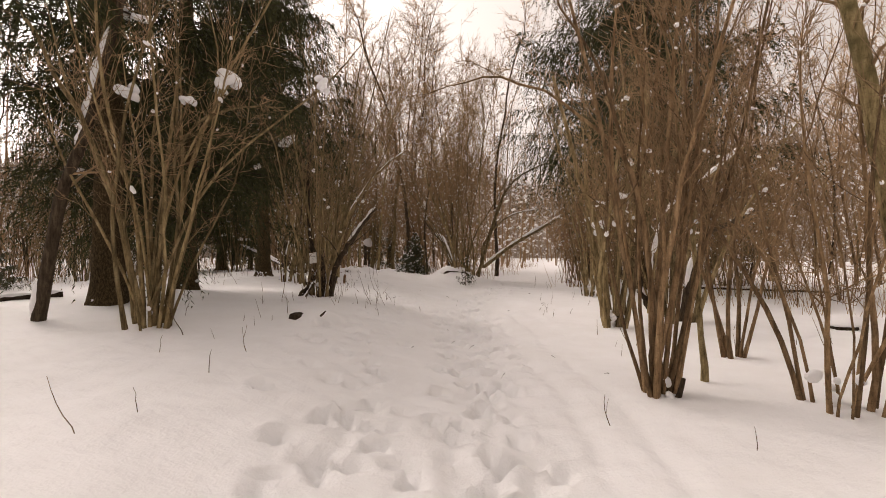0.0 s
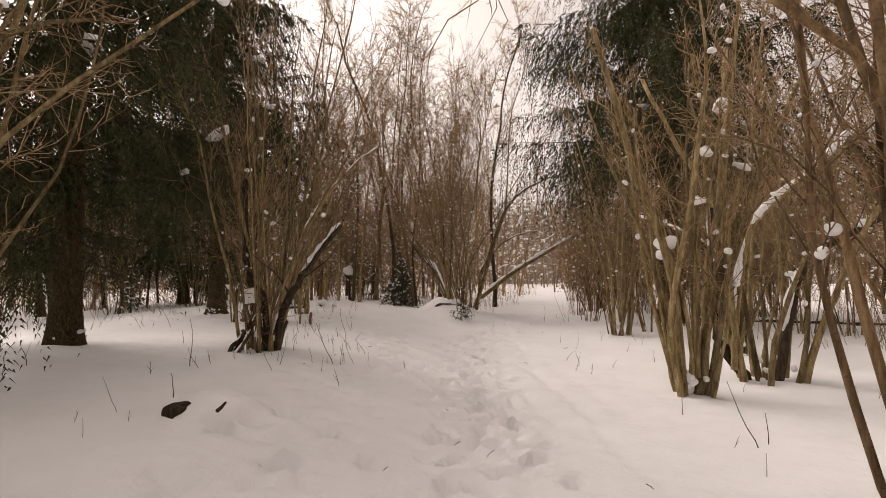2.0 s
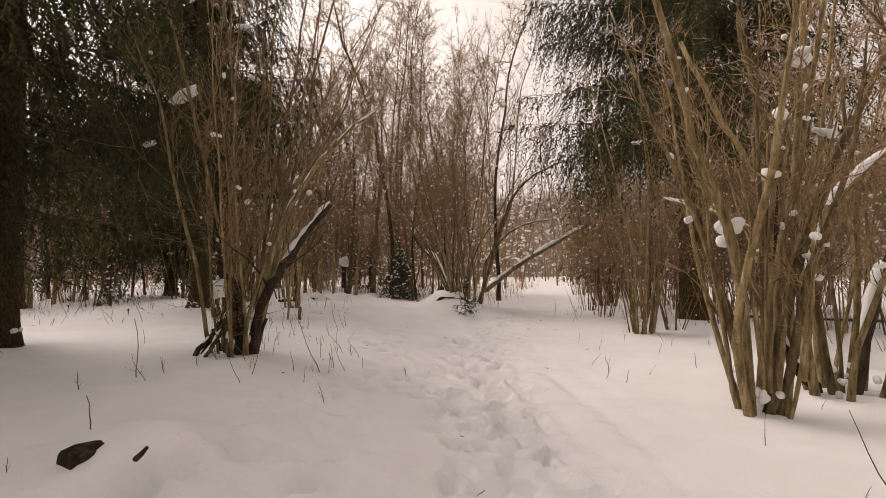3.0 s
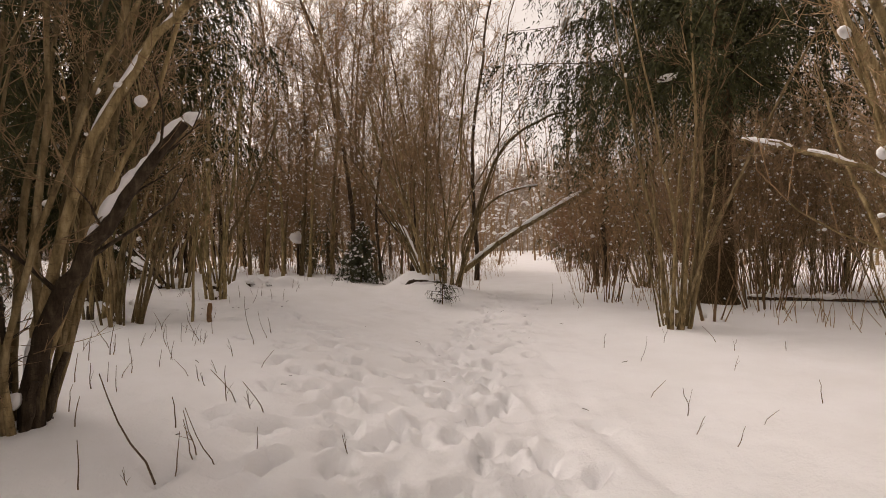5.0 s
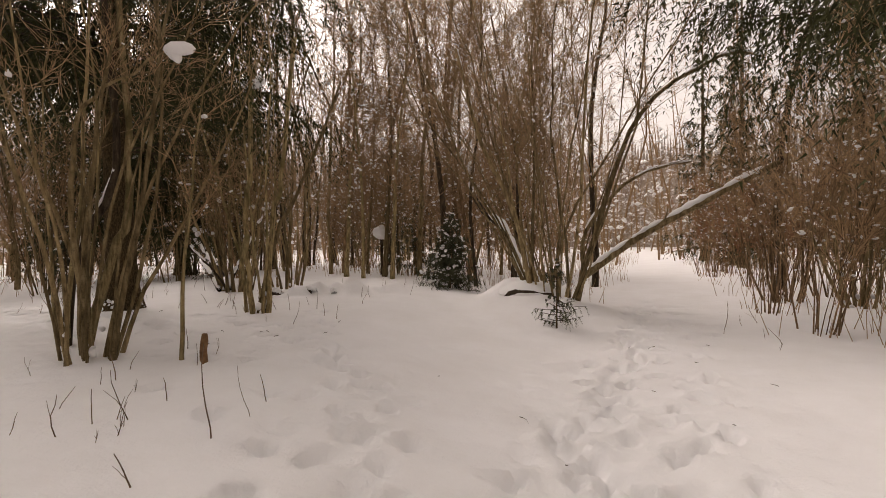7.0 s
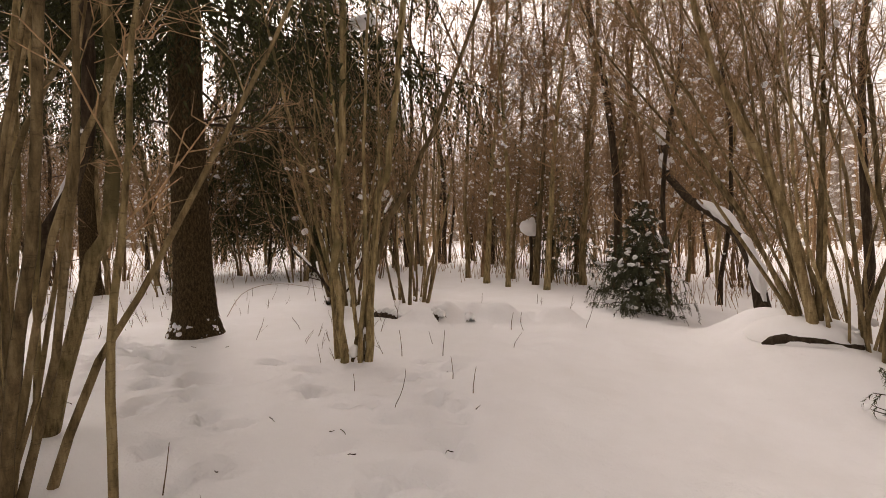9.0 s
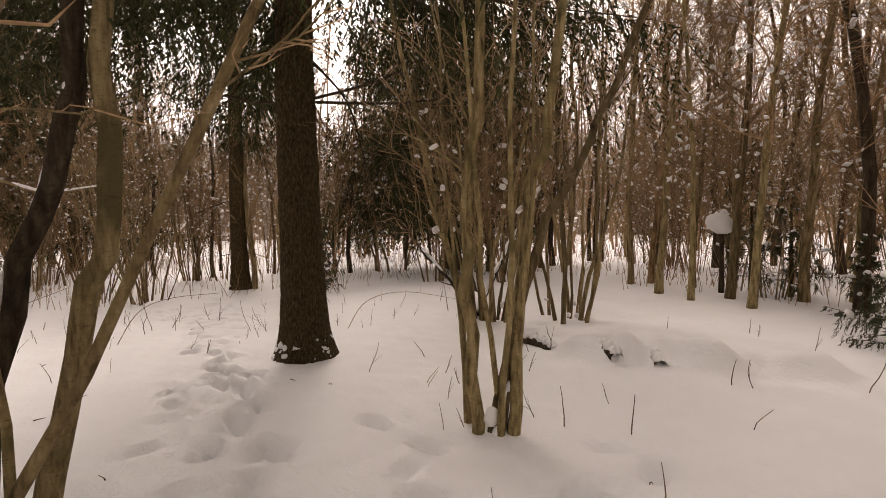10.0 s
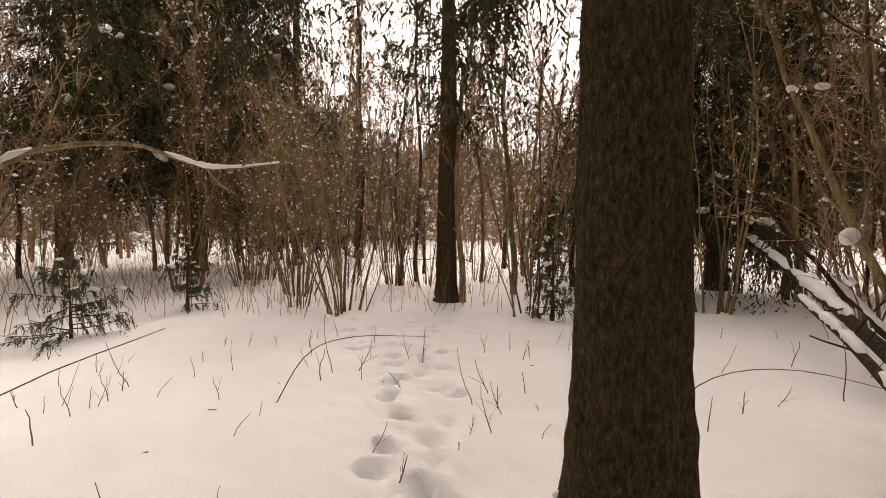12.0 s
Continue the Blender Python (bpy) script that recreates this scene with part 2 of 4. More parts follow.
def land(x, y):
    """The height of the snow, without footprints: a low bank on the west side of the trodden path."""
    bank = 0.36 * smooth((0.5 - x) / 2.6) * (1 - 0.5 * smooth((-x - 7) / 4))
    z = 0.04 + bank + hump(x, y, -5.0, 7.6, 2.4, 0.22) + hump(x, y, 0.75, 17.3, 1.1, 0.38) + hump(x, y, 0.1, 18.6, 1.4, 0.12)
    z = z + hump(x, y, -3.4, 17.9, 0.9, 0.10) + hump(x, y, -5.0, 14.6, 1.5, 0.06)
    z = z + hump(x, y, -1.70, 6.22, 0.28, 0.13) + hump(x, y, -1.5, 6.25, 0.35, 0.05)
    for k in range(9):
        z = z + hump(x, y, -3.75 + 0.22 * k, 17.05 + 0.09 * k + 0.1 * math.sin(k * 2.3), 0.15 + 0.05 * math.sin(k * 1.7), 0.13 + 0.05 * math.sin(k * 4.1))
    z = z + hump(x, y, -3.2, 17.6, 0.6, 0.10) + hump(x, y, 0.3, 17.85, 0.55, 0.26) + hump(x, y, 0.0, 18.1, 0.4, 0.12)
    return z + 0.035 * waves(x, y, 3.0, 3) + 0.012 * waves(x, y, 0.9, 4)


def ground_at(x, y):
    return float(land(np.float64(x), np.float64(y)))


def tracks():
    """Footprints: x, y, heading, depth. Lines of steps wander along the path and off to the west."""
    rng = np.random.default_rng(11)
    out = []
    lines = [
        ((0.05, -1.0), (0.15, 6.0), (0.45, 12.0), (2.4, 17.5), (4.4, 26.0)),
        ((0.45, -1.0), (0.55, 5.0), (0.9, 11.0), (2.9, 17.0), (4.9, 26.0)),
        ((-0.35, 2.0), (-0.75, 5.0), (-0.8, 8.0), (0.1, 11.5), (1.9, 16.0)),
        ((-0.3, 1.0), (-1.25, 5.0), (-1.3, 7.5), (-0.9, 9.6), (-0.6, 11.0)),
        ((0.1, 7.0), (-0.35, 9.5), (-0.75, 11.3), (-1.5, 13.0), (-2.4, 14.2), (-4.4, 14.9)),
        ((-0.15, 8.5), (-0.5, 10.2), (-1.0, 12.0), (-1.9, 13.6), (-2.9, 15.6)),
        ((-0.2, 8.0), (-0.9, 10.0), (-1.7, 11.9), (-3.0, 13.2), (-6.5, 15.2)),
        ((0.7, 7.0), (0.5, 10.0), (0.9, 13.0), (2.6, 18.0), (4.6, 24.0)),
        ((-4.2, 14.2), (-7.0, 15.2), (-9.5, 16.5), (-12.0, 17.6)),
        ((-5.2, 14.3), (-6.9, 15.1), (-8.2, 15.6), (-10.0, 15.9), (-12.5, 16.2)),
        ((0.25, -1.0), (0.35, 6.0), (0.7, 12.0)),
    ]
    for pts in lines:
        pts = np.array(pts)
        side = 1
        for a, b in zip(pts[:-1], pts[1:]):
            d = b - a
            n = int(np.hypot(*d) / 0.37)
            h = math.atan2(d[1], d[0])
            for k in range(n):
                p = a + d * (k + rng.uniform(0, 0.4)) / n
                side = -side
                off = side * 0.11 + rng.normal(0, 0.11)
                out.append((p[0] - math.sin(h) * off, p[1] + math.cos(h) * off, h + rng.normal(0, 0.35), rng.uniform(0.075, 0.16)))
                for _ in range(int(rng.integers(0, 4))):
                    out.append((p[0] + rng.normal(0, 0.16), p[1] + rng.normal(0, 0.2), rng.uniform(0, 6.28), rng.uniform(0.03, 0.085)))
    return out


def build_ground():
    def steps(fine_from, fine_to, fine, far):
        mid = np.arange(fine_from, fine_to + 1e-6, fine)
        grow = fine * 1.22 ** np.arange(1, 70)
        out = np.cumsum(grow)
        out = out[out < far]
        return np.concatenate([(fine_from - out)[::-1], mid, fine_to + out])

    xs, ys = steps(-11.0, 2.4, 0.055, 2500), steps(0.7, 18.6, 0.055, 2500)
    x, y = np.meshgrid(xs, ys, indexing="ij")
    z = land(np.clip(x, -60, 60), np.clip(y, -60, 90))
    near = smooth((9 - np.hypot(x + 3, y - 10) / 1.6) / 3)
    z = z + near * (0.011 * waves(x, y, 0.30, 5) + 0.010 * waves(x, y, 0.55, 6))
    # a shallow sledge furrow beside the steps
    mid = 0.55 + 0.035 * (y - 2) + 0.12 * np.sin(y * 0.5)
    for off in (0.30, 0.72):
        z = z - 0.035 * (0.7 + 0.8 * waves(x, y, 0.7, 21)) * np.exp(-((x - mid - off - 0.05 * np.sin(y * 1.9)) / 0.08) ** 2) * smooth((14 - y) / 3)
    z = z - 0.05 * np.exp(-((x - mid + 0.15) / 0.55) ** 2) * smooth((26 - y) / 8)
    trod = np.exp(-((x - mid + 0.25) / 0.6) ** 2) * smooth((15 - y) / 3) + np.exp(-((x + 1.1 + 0.1 * np.sin(y)) / 0.4) ** 2) * smooth((y - 4) / 2) * smooth((11 - y) / 2)
    z = z + trod * (0.040 * waves(x, y, 0.30, 15) + 0.036 * waves(x, y, 0.19, 16))
    for px, py, h, deep in tracks():
        i0, i1 = np.searchsorted(xs, (px - 0.4, px + 0.4))
        j0, j1 = np.searchsorted(ys, (py - 0.4, py + 0.4))
        if i1 - i0 < 3 or j1 - j0 < 3:
            continue
        dx, dy = x[i0:i1, j0:j1] - px, y[i0:i1, j0:j1] - py
        u, w = dx * math.cos(h) + dy * math.sin(h), -dx * math.sin(h) + dy * math.cos(h)
        q = np.sqrt((u / 0.105) ** 2 + (w / 0.05) ** 2) * (1 + 0.25 * waves(x[i0:i1, j0:j1], y[i0:i1, j0:j1], 0.25, 8))
        z[i0:i1, j0:j1] += -deep * np.exp(-q ** 4) + 0.14 * deep * np.exp(-((q - 1.6) / 0.5) ** 2)
    nx, ny = len(xs), len(ys)
    i = np.arange(nx - 1)[:, None] * ny
    j = np.arange(ny - 1)[None]
    quads = np.stack([i + j, i + ny + j, i + ny + j + 1, i + j + 1], -1).reshape(-1, 4)
    me = bpy.data.meshes.new("ground")
    me.from_pydata(np.stack([x, y, z], -1).reshape(-1, 3).tolist(), [], quads.tolist())
    me.materials.append(SNOW)
    me.shade_smooth()
    tagged(new("ground", me), "snow-covered forest ground with a trodden footpath", "ground", kind="structure")


build_ground()


# ---- shrubs and bare trees ----
UP = np.array((0.0, 0.0, 1.0))


def stuff(name, shape, material, parent, label, smooth=True):
    """The joined small pieces of a plant: twigs, needles or crumbs of snow."""
    if shape.v:
        tagged(part(name, shape, material, parent, label, smooth), kind="stuff")


def eased(points, n=14):
    """A smooth line through a few bends."""
    p = np.asarray(points, float)
    q = np.concatenate([2 * p[:1] - p[1:2], p, 2 * p[-1:] - p[-2:-1]])
    out = []
    for s in np.linspace(0, len(p) - 1, n):
        i = min(int(s), len(p) - 2)
        f = s - i
        a, b, c, d = q[i:i + 4]
        out.append(0.5 * (2 * b + (c - a) * f + (2 * a - 5 * b + 4 * c - d) * f * f + (3 * b - a - 3 * c + d) * f ** 3))
    return np.array(out)


def snow_cap(shape, path, radius, rng, gaps=0.25, thick=1.0):
    """Snow lying along the upper side of a limb, in stretches."""
    k = len(path)
    i = 0
    while i < k - 2:
        n = int(rng.integers(2, 6))
        j = min(k - 1, i + n)
        if rng.random() > gaps:
            seg = eased(path[i:j + 1], (j - i) * 3 + 1)
            m = len(seg)
            r = radius * thick * (0.75 + 0.5 * rng.random(m)) * np.sin(np.linspace(0.12, np.pi - 0.12, m)) ** 0.4
            lie = units(np.gradient(seg, axis=0))
            up = units(UP - lie * lie[:, 2:])
            shape.tube(seg + up * (radius * 0.55 + r * 0.35)[:, None], r, 8, 0.07, rng)
        i = j + (1 if rng.random() < gaps else 0)


def add_branches(stem, shape, twigs, snow, rng, r0, count, reach, twig_count, snowy, first=0.25, turn=(0.35, 0.95), tiny=1.0, clod=1.0, fine=False, crumbs=0, sprigs=0):
    """Side branches with twigs, sprigs on the twigs, and lumps of snow in the forks."""
    at, way, size = [], [], []
    for _ in range(count):
        f = first + (0.98 - first) * rng.random() ** 0.8
        foot, d = along(stem, f)
        length = reach * rng.uniform(0.4, 1.15) * (1.2 - 0.65 * f)
        br = grown(foot, sideways(d, rng.uniform(*turn), rng) + UP * 0.2, length, 4, rng, 0.2, 0.04)
        rb = max(0.0035 * tiny, r0 * (1 - 0.75 * f) * rng.uniform(0.22, 0.45))
        shape.tube(br, np.linspace(rb, 0.0026 * tiny, 5), 3)
        s = rng.uniform(0.1, 3.999, twig_count)
        i = s.astype(int)
        at.append(br[i] + (br[i + 1] - br[i]) * (s - i)[:, None])
        way.append(br[i + 1] - br[i])
        size.append(length * rng.uniform(0.22, 0.65, twig_count))
        for _ in range(crumbs):
            s = rng.uniform(0.008, 0.026) * clod
            snow.lump(along(br, rng.uniform(0, 1))[0] + rng.normal(0, 0.08, 3), (s * rng.uniform(1.0, 1.7), s, s * 0.8), rng, crumb=True)
        if rng.random() < snowy:
            s = rng.uniform(0.008, 0.034) * clod * (1.1 - 0.6 * f)
            snow.lump(along(br, rng.uniform(0, 0.6))[0] + UP * s * 0.5, (s * rng.uniform(0.9, 1.8), s * rng.uniform(0.7, 1.1), s * rng.uniform(0.7, 1.2)), rng, fine)
    if not at or not twig_count:
        return
    at, way, size = np.concatenate(at), units(np.concatenate(way)), np.concatenate(size)
    head = units(splayed(way, rng.uniform(0.3, 1.05, len(at)), rng) + UP * 0.1)
    ends = at + head * size[:, None]
    twigs.spikes(at, ends, 0.0034 * tiny, rng, 0.0 if tiny > 1.8 else 0.1)
    if sprigs:
        f = rng.uniform(0.3, 0.95, (len(at), sprigs))
        p = (at[:, None] + (ends - at)[:, None] * f[..., None]).reshape(-1, 3)
        h = splayed(np.repeat(head, sprigs, 0), rng.uniform(0.4, 1.1, len(p)), rng)
        twigs.spikes(p, p + h * (np.repeat(size, sprigs) * rng.uniform(0.25, 0.6, len(p)))[:, None], 0.0024 * tiny, rng, 0.0)


def shrub(name, at, stems, height, base, lean, radius, seed, label, category="shrub", group="", bark=None, branches=12, reach=0.9,
          twig_count=7, snowy=0.16, tilt=(0, 0), wander=0.07, blobs=0, tiny=1.0, sides=7, rise=0.03, dead=0, limbs=(), segments=12, clod=1.0, fine=True, crumbs=0, clods=(), sprigs=1, twig_skin=None, limb_branches=9, first=0.25):
    """A clump of many stems that fan out from one foot; limbs: stems with bends of their own, and how much snow lies on them."""
    rng = np.random.default_rng(seed)
    bark = bark or BARK
    root = thing(name, at, label, category, group)
    twigs, snow = Shape(), Shape()
    for k in range(stems):
        az = rng.uniform(0, 2 * np.pi)
        out = math.sqrt(rng.uniform(0, 1))
        foot = np.array((math.cos(az) * out * base, math.sin(az) * out * base, -0.12))
        tip = lean * (0.25 + 0.75 * out) * rng.uniform(0.5, 1.25)
        d = (math.cos(az) * tip + tilt[0], math.sin(az) * tip + tilt[1], 1)
        h = height * rng.uniform(0.65, 1.08)
        path = grown(foot, d, h, segments, rng, wander, rise)
        r = radius * rng.uniform(0.4, 1.1)
        shape = Shape()
        radii = np.linspace(1, 0.12, segments + 1) ** 0.8 * r
        radii[0] *= 1.25
        shape.tube(path, radii, sides, 0.06, rng)
        add_branches(path, shape, twigs, snow, rng, r, branches, reach, twig_count, snowy, first, tiny=tiny, clod=clod, fine=fine and k % 2 == 0, crumbs=crumbs, sprigs=sprigs)
        part("stem", shape, bark, root)
    for points, r0, r1, load, skin in limbs:
        path = eased(np.asarray(points) - np.asarray(at), 16)
        shape, cap = Shape(), Shape()
        shape.tube(path + rng.normal(0, 0.012, path.shape), np.linspace(r0, r1, 16), 9, 0.07, rng)
        add_branches(path, shape, twigs, snow, rng, r0, limb_branches, reach, twig_count, snowy, 0.35 if limb_branches > 5 else 0.65, sprigs=sprigs)
        limb = part("limb", shape, skin, root)
        if load:
            snow_cap(cap, path[2:], (r0 + r1) * 0.5, rng, 0.4, load)
            stuff("snow", cap, SNOW, limb, "snow lying along the limb")
    for k in range(dead):
        az = rng.uniform(0, 2 * np.pi)
        s = Shape()
        s.tube(grown((math.cos(az) * base * 0.8, math.sin(az) * base * 0.8, -0.1), (math.cos(az) * 0.3, math.sin(az) * 0.3, 1), rng.uniform(0.2, 0.5), 4, rng), np.linspace(radius, radius * 0.7, 5), 7, 0.12, rng)
        part("stub", s, BARK_DARK, root, "broken dark stub")
    for x, y, z, s in clods:
        c = Shape()
        c.lump(np.array((x, y, z)) - np.asarray(at), (s * 1.3, s, s * 0.55), rng, True)
        for _ in range(4):
            c.lump(np.array((x, y, z)) - np.asarray(at) + rng.normal(0, s * 0.5, 3), (s * 0.6, s * 0.5, s * 0.5), rng, True)
        part("snow_clod", c, SNOW, root, "clod of snow on a branch")
        b = Shape()
        foot = np.array((rng.normal(0, base * 0.3), rng.normal(0, base * 0.3), 0.2))
        top = np.array((x, y, z)) - np.asarray(at)
        b.tube(eased((foot, foot * 0.6 + top * (0.35, 0.35, 0.55), top - (0, 0, s * 0.5), top + (top - foot) * (0.25, 0.25, 0.2)), 12), np.linspace(radius * 0.7, 0.004, 12), 6, 0.05, rng)
        part("stem", b, bark, root)
    for k in range(blobs):
        az, s = rng.uniform(0, 2 * np.pi), rng.uniform(0.018, 0.045)
        rr, hh = base * rng.uniform(0.2, 0.9), rng.uniform(0.0, 0.28)
        snow.lump((math.cos(az) * rr, math.sin(az) * rr, hh), (s, s, s * 1.3), rng, True)
    stuff("twig_tangle", twigs, twig_skin or TWIG, root, "thin reddish brown twigs")
    stuff("snow", snow, SNOW, root, "small lumps of snow in the forks")
    return root


def stem_tree(name, at, height, radius, seed, label, bark, lean=(0, 0), branches=26, reach=1.6, first=0.25, snowy=0.4, group="", twig_count=5, tiny=1.2, sides=9,
              wander=0.04, category="tree", rise=0.02, points=(), load=0.0, clod=1.0, crumbs=0, turn=(0.45, 1.2), sprigs=0):
    """One tapered bare trunk with limbs and twigs."""
    rng = np.random.default_rng(seed)
    root = thing(name, at, label, category, group)
    trunk, crown, snow, cap = Shape(), Shape(), Shape(), Shape()
    path = eased(np.asarray(points) - np.asarray(at), 17) if len(points) else grown((0, 0, -0.15), (*lean, 1), height, 16, rng, wander, rise)
    radii = np.linspace(1, 0.42 if len(points) else 0.1, 17) ** 0.85 * radius
    radii[0] *= 1.35
    radii[1] *= 1.04
    trunk.tube(path, radii, sides, 0.05, rng)
    add_branches(path, crown, crown, snow, rng, radius, branches, reach, twig_count, snowy, first, turn, tiny, clod, crumbs=crumbs, sprigs=sprigs)
    part("trunk", trunk, bark, root)
    if load:
        snow_cap(cap, path[1:], radius * 0.8, rng, 0.3, load)
        stuff("snow", cap, SNOW, root, "snow lying along the trunk")
    part("crown", crown, TWIG, root, "bare limbs and fine twigs")
    stuff("snow", snow, SNOW, root, "small lumps of snow on the limbs")
    return root


# ---- spruces ----
def needle_sprays(shape, starts, heads, lengths, rng, blades=22, size=0.055, hang=0.8):
    """Twigs set with needles, all at once: a thin blade of needles every few millimetres round the twig."""
    t = len(starts)
    f = np.linspace(0.05, 1.0, blades)
    heads = heads / (np.linalg.norm(heads, axis=1)[:, None] + 1e-9)
    spine = starts[:, None] + heads[:, None] * (lengths[:, None] * f)[..., None]
    spine[..., 2] -= hang * lengths[:, None] * f ** 2
    fwd = np.gradient(spine, axis=1)
    fwd /= np.linalg.norm(fwd, axis=2)[..., None] + 1e-9
    rnd = rng.standard_normal((t, blades, 3))
    out = rnd - fwd * np.sum(rnd * fwd, 2)[..., None]
    out /= np.linalg.norm(out, axis=2)[..., None] + 1e-9
    way = fwd * 0.8 + out * 0.6
    wide = np.cross(way, rng.standard_normal((t, blades, 3)))
    wide /= np.linalg.norm(wide, axis=2)[..., None] + 1e-9
    length = size * rng.uniform(0.7, 1.3, (t, blades, 1)) * (1.15 - 0.45 * f)[None, :, None]
    a, b = spine - wide * length * 0.13, spine + wide * length * 0.13
    c = spine + way * length
    verts = np.stack([a, b, c], 2).reshape(-1, 3)
    n = np.arange(t * blades)[:, None] * 3
    shape.put(verts, np.concatenate([n, n + 1, n + 2, n + 2], 1))


def spruce(name, at, height, radius, crown, seed, label, reach=2.4, per=5, step=0.28, thick=5.5, sprays=46, blades=22, size=0.09, dead_from=0.7,
           group="", snowy=0.15, droop=0.4, flare=1.5, sides=20, dead=12, limbs=(), category="spruce", lift=0.035, foot_snow=6, top=1.4):
    """A spruce: a straight trunk with flaring roots, dead lower limbs, drooping boughs of needles."""
    rng = np.random.default_rng(seed)
    root = thing(name, at, label, category, group)
    trunk = Shape()
    zs = np.concatenate([np.linspace(-0.15, min(3.0, height * 0.4), 40), np.linspace(min(3.0, height * 0.4), height, 14)[1:]])
    rad = radius * (1 - zs / height).clip(0.02) ** 0.8 * (1 + (flare - 1) * np.exp(-(zs + 0.1) / 0.2) + 0.12 * np.exp(-zs.clip(0) / 0.8))
    path = np.stack([0.01 * np.sin(zs * 1.3 + seed), 0.01 * np.cos(zs + seed), zs], 1)
    trunk.tube(path, rad, sides, 0.022, rng)
    part("trunk", trunk, SPRUCE, root)
    needles, boughs, snow, dry = Shape(), Shape(), Shape(), Shape()
    rows = [[], [], [], []]
    coarse = [[], [], [], []]
    z = crown
    while z < height - 0.1:
        low = z < crown + thick
        f = (z - crown) / (height - crown)
        for k in range(per if low else max(3, per - 1)):
            az = rng.uniform(0, 2 * np.pi)
            L = reach * (1 - 0.9 * f) * rng.uniform(0.6, 1.1)
            head = (math.cos(az), math.sin(az), -droop * rng.uniform(0.3, 1.2) * (1 - f) + 0.3 * f)
            br = grown((0, 0, z + rng.uniform(-0.12, 0.12)), head, L, 7, rng, 0.05, lift)
            boughs.tube(br, np.linspace(0.006 + 0.010 * L / 2, 0.003, 8), 3)
            n = max(4, int((sprays if low else sprays * 0.35) * L / reach))
            into = rows if low else coarse
            for _ in range(n):
                s = rng.uniform(0.12, 1.0)
                p, d = along(br, s)
                side = np.cross(d, UP) * rng.choice((-1, 1))
                into[0].append(p)
                into[1].append(unit(d * 0.6 + side * rng.uniform(0.1, 1.0) - UP * rng.uniform(0.2, 1.5)))
                into[2].append(L * rng.uniform(0.14, 0.30))
            for _ in range(int(snowy + rng.random())):
                s = min(0.10, 0.018 + 0.035 * L) * rng.uniform(0.6, 1.2)
                p, d = along(br, rng.uniform(0.4, 0.95))
                snow.lump(p + UP * s * 0.4, (s * 1.7, s * 1.3, s * 0.6), rng)
        z += step if low else step * 2
    for k in range(dead):
        az, zd = rng.uniform(0, 2 * np.pi), rng.uniform(dead_from, crown)
        br = grown((0, 0, zd), (math.cos(az), math.sin(az), -0.15), rng.uniform(0.5, 1.4), 6, rng, 0.09, -0.03)
        dry.tube(br, np.linspace(0.009, 0.003, 7), 4)
        for _ in range(5):
            p, d = along(br, rng.uniform(0.3, 1))
            dry.tube(grown(p, sideways(d, 0.8, rng) - UP * 0.5, rng.uniform(0.15, 0.5), 3, rng, 0.15), np.linspace(0.004, 0.002, 4), 3)
    for points in limbs:
        s = Shape()
        br = eased(np.asarray(points) - np.asarray(at), 12)
        s.tube(br, np.linspace(0.017, 0.006, 12), 6, 0.06, rng)
        for _ in range(7):
            p, d = along(br, rng.uniform(0.35, 1))
            s.tube(grown(p, sideways(d, 0.7, rng) - UP * 0.35, rng.uniform(0.2, 0.6), 3, rng, 0.15), np.linspace(0.005, 0.002, 4), 3)
        part("dead_limb", s, DEADWOOD, root, "bare dead limb")
    if rows[0]:
        needle_sprays(needles, np.array(rows[0]), np.array(rows[1]), np.array(rows[2]), rng, blades, size)
    if coarse[0]:
        needle_sprays(needles, np.array(coarse[0]), np.array(coarse[1]), np.array(coarse[2]) * 1.3, rng, max(5, blades // 2), size * top)
    for k in range(foot_snow):
        az, s, zf = rng.choice((0.3, 2.4, 4.4)) + rng.normal(0, 0.35), rng.uniform(0.010, 0.032), rng.uniform(0.0, 0.2)
        rf = radius * (1 + (flare - 1) * math.exp(-(zf + 0.1) / 0.2)) * 1.0
        snow.lump((math.cos(az) * rf, math.sin(az) * rf, zf), (s * 1.3, s * 1.3, s), rng)
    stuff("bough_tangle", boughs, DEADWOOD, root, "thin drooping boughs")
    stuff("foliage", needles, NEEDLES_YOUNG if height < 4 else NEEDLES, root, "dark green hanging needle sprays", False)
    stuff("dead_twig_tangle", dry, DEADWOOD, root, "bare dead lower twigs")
    stuff("snow", snow, SNOW, root, "patches of snow on the boughs")
    return root


def on(x, y, dz=0.0):
    return (x, y, ground_at(x, y) + dz)


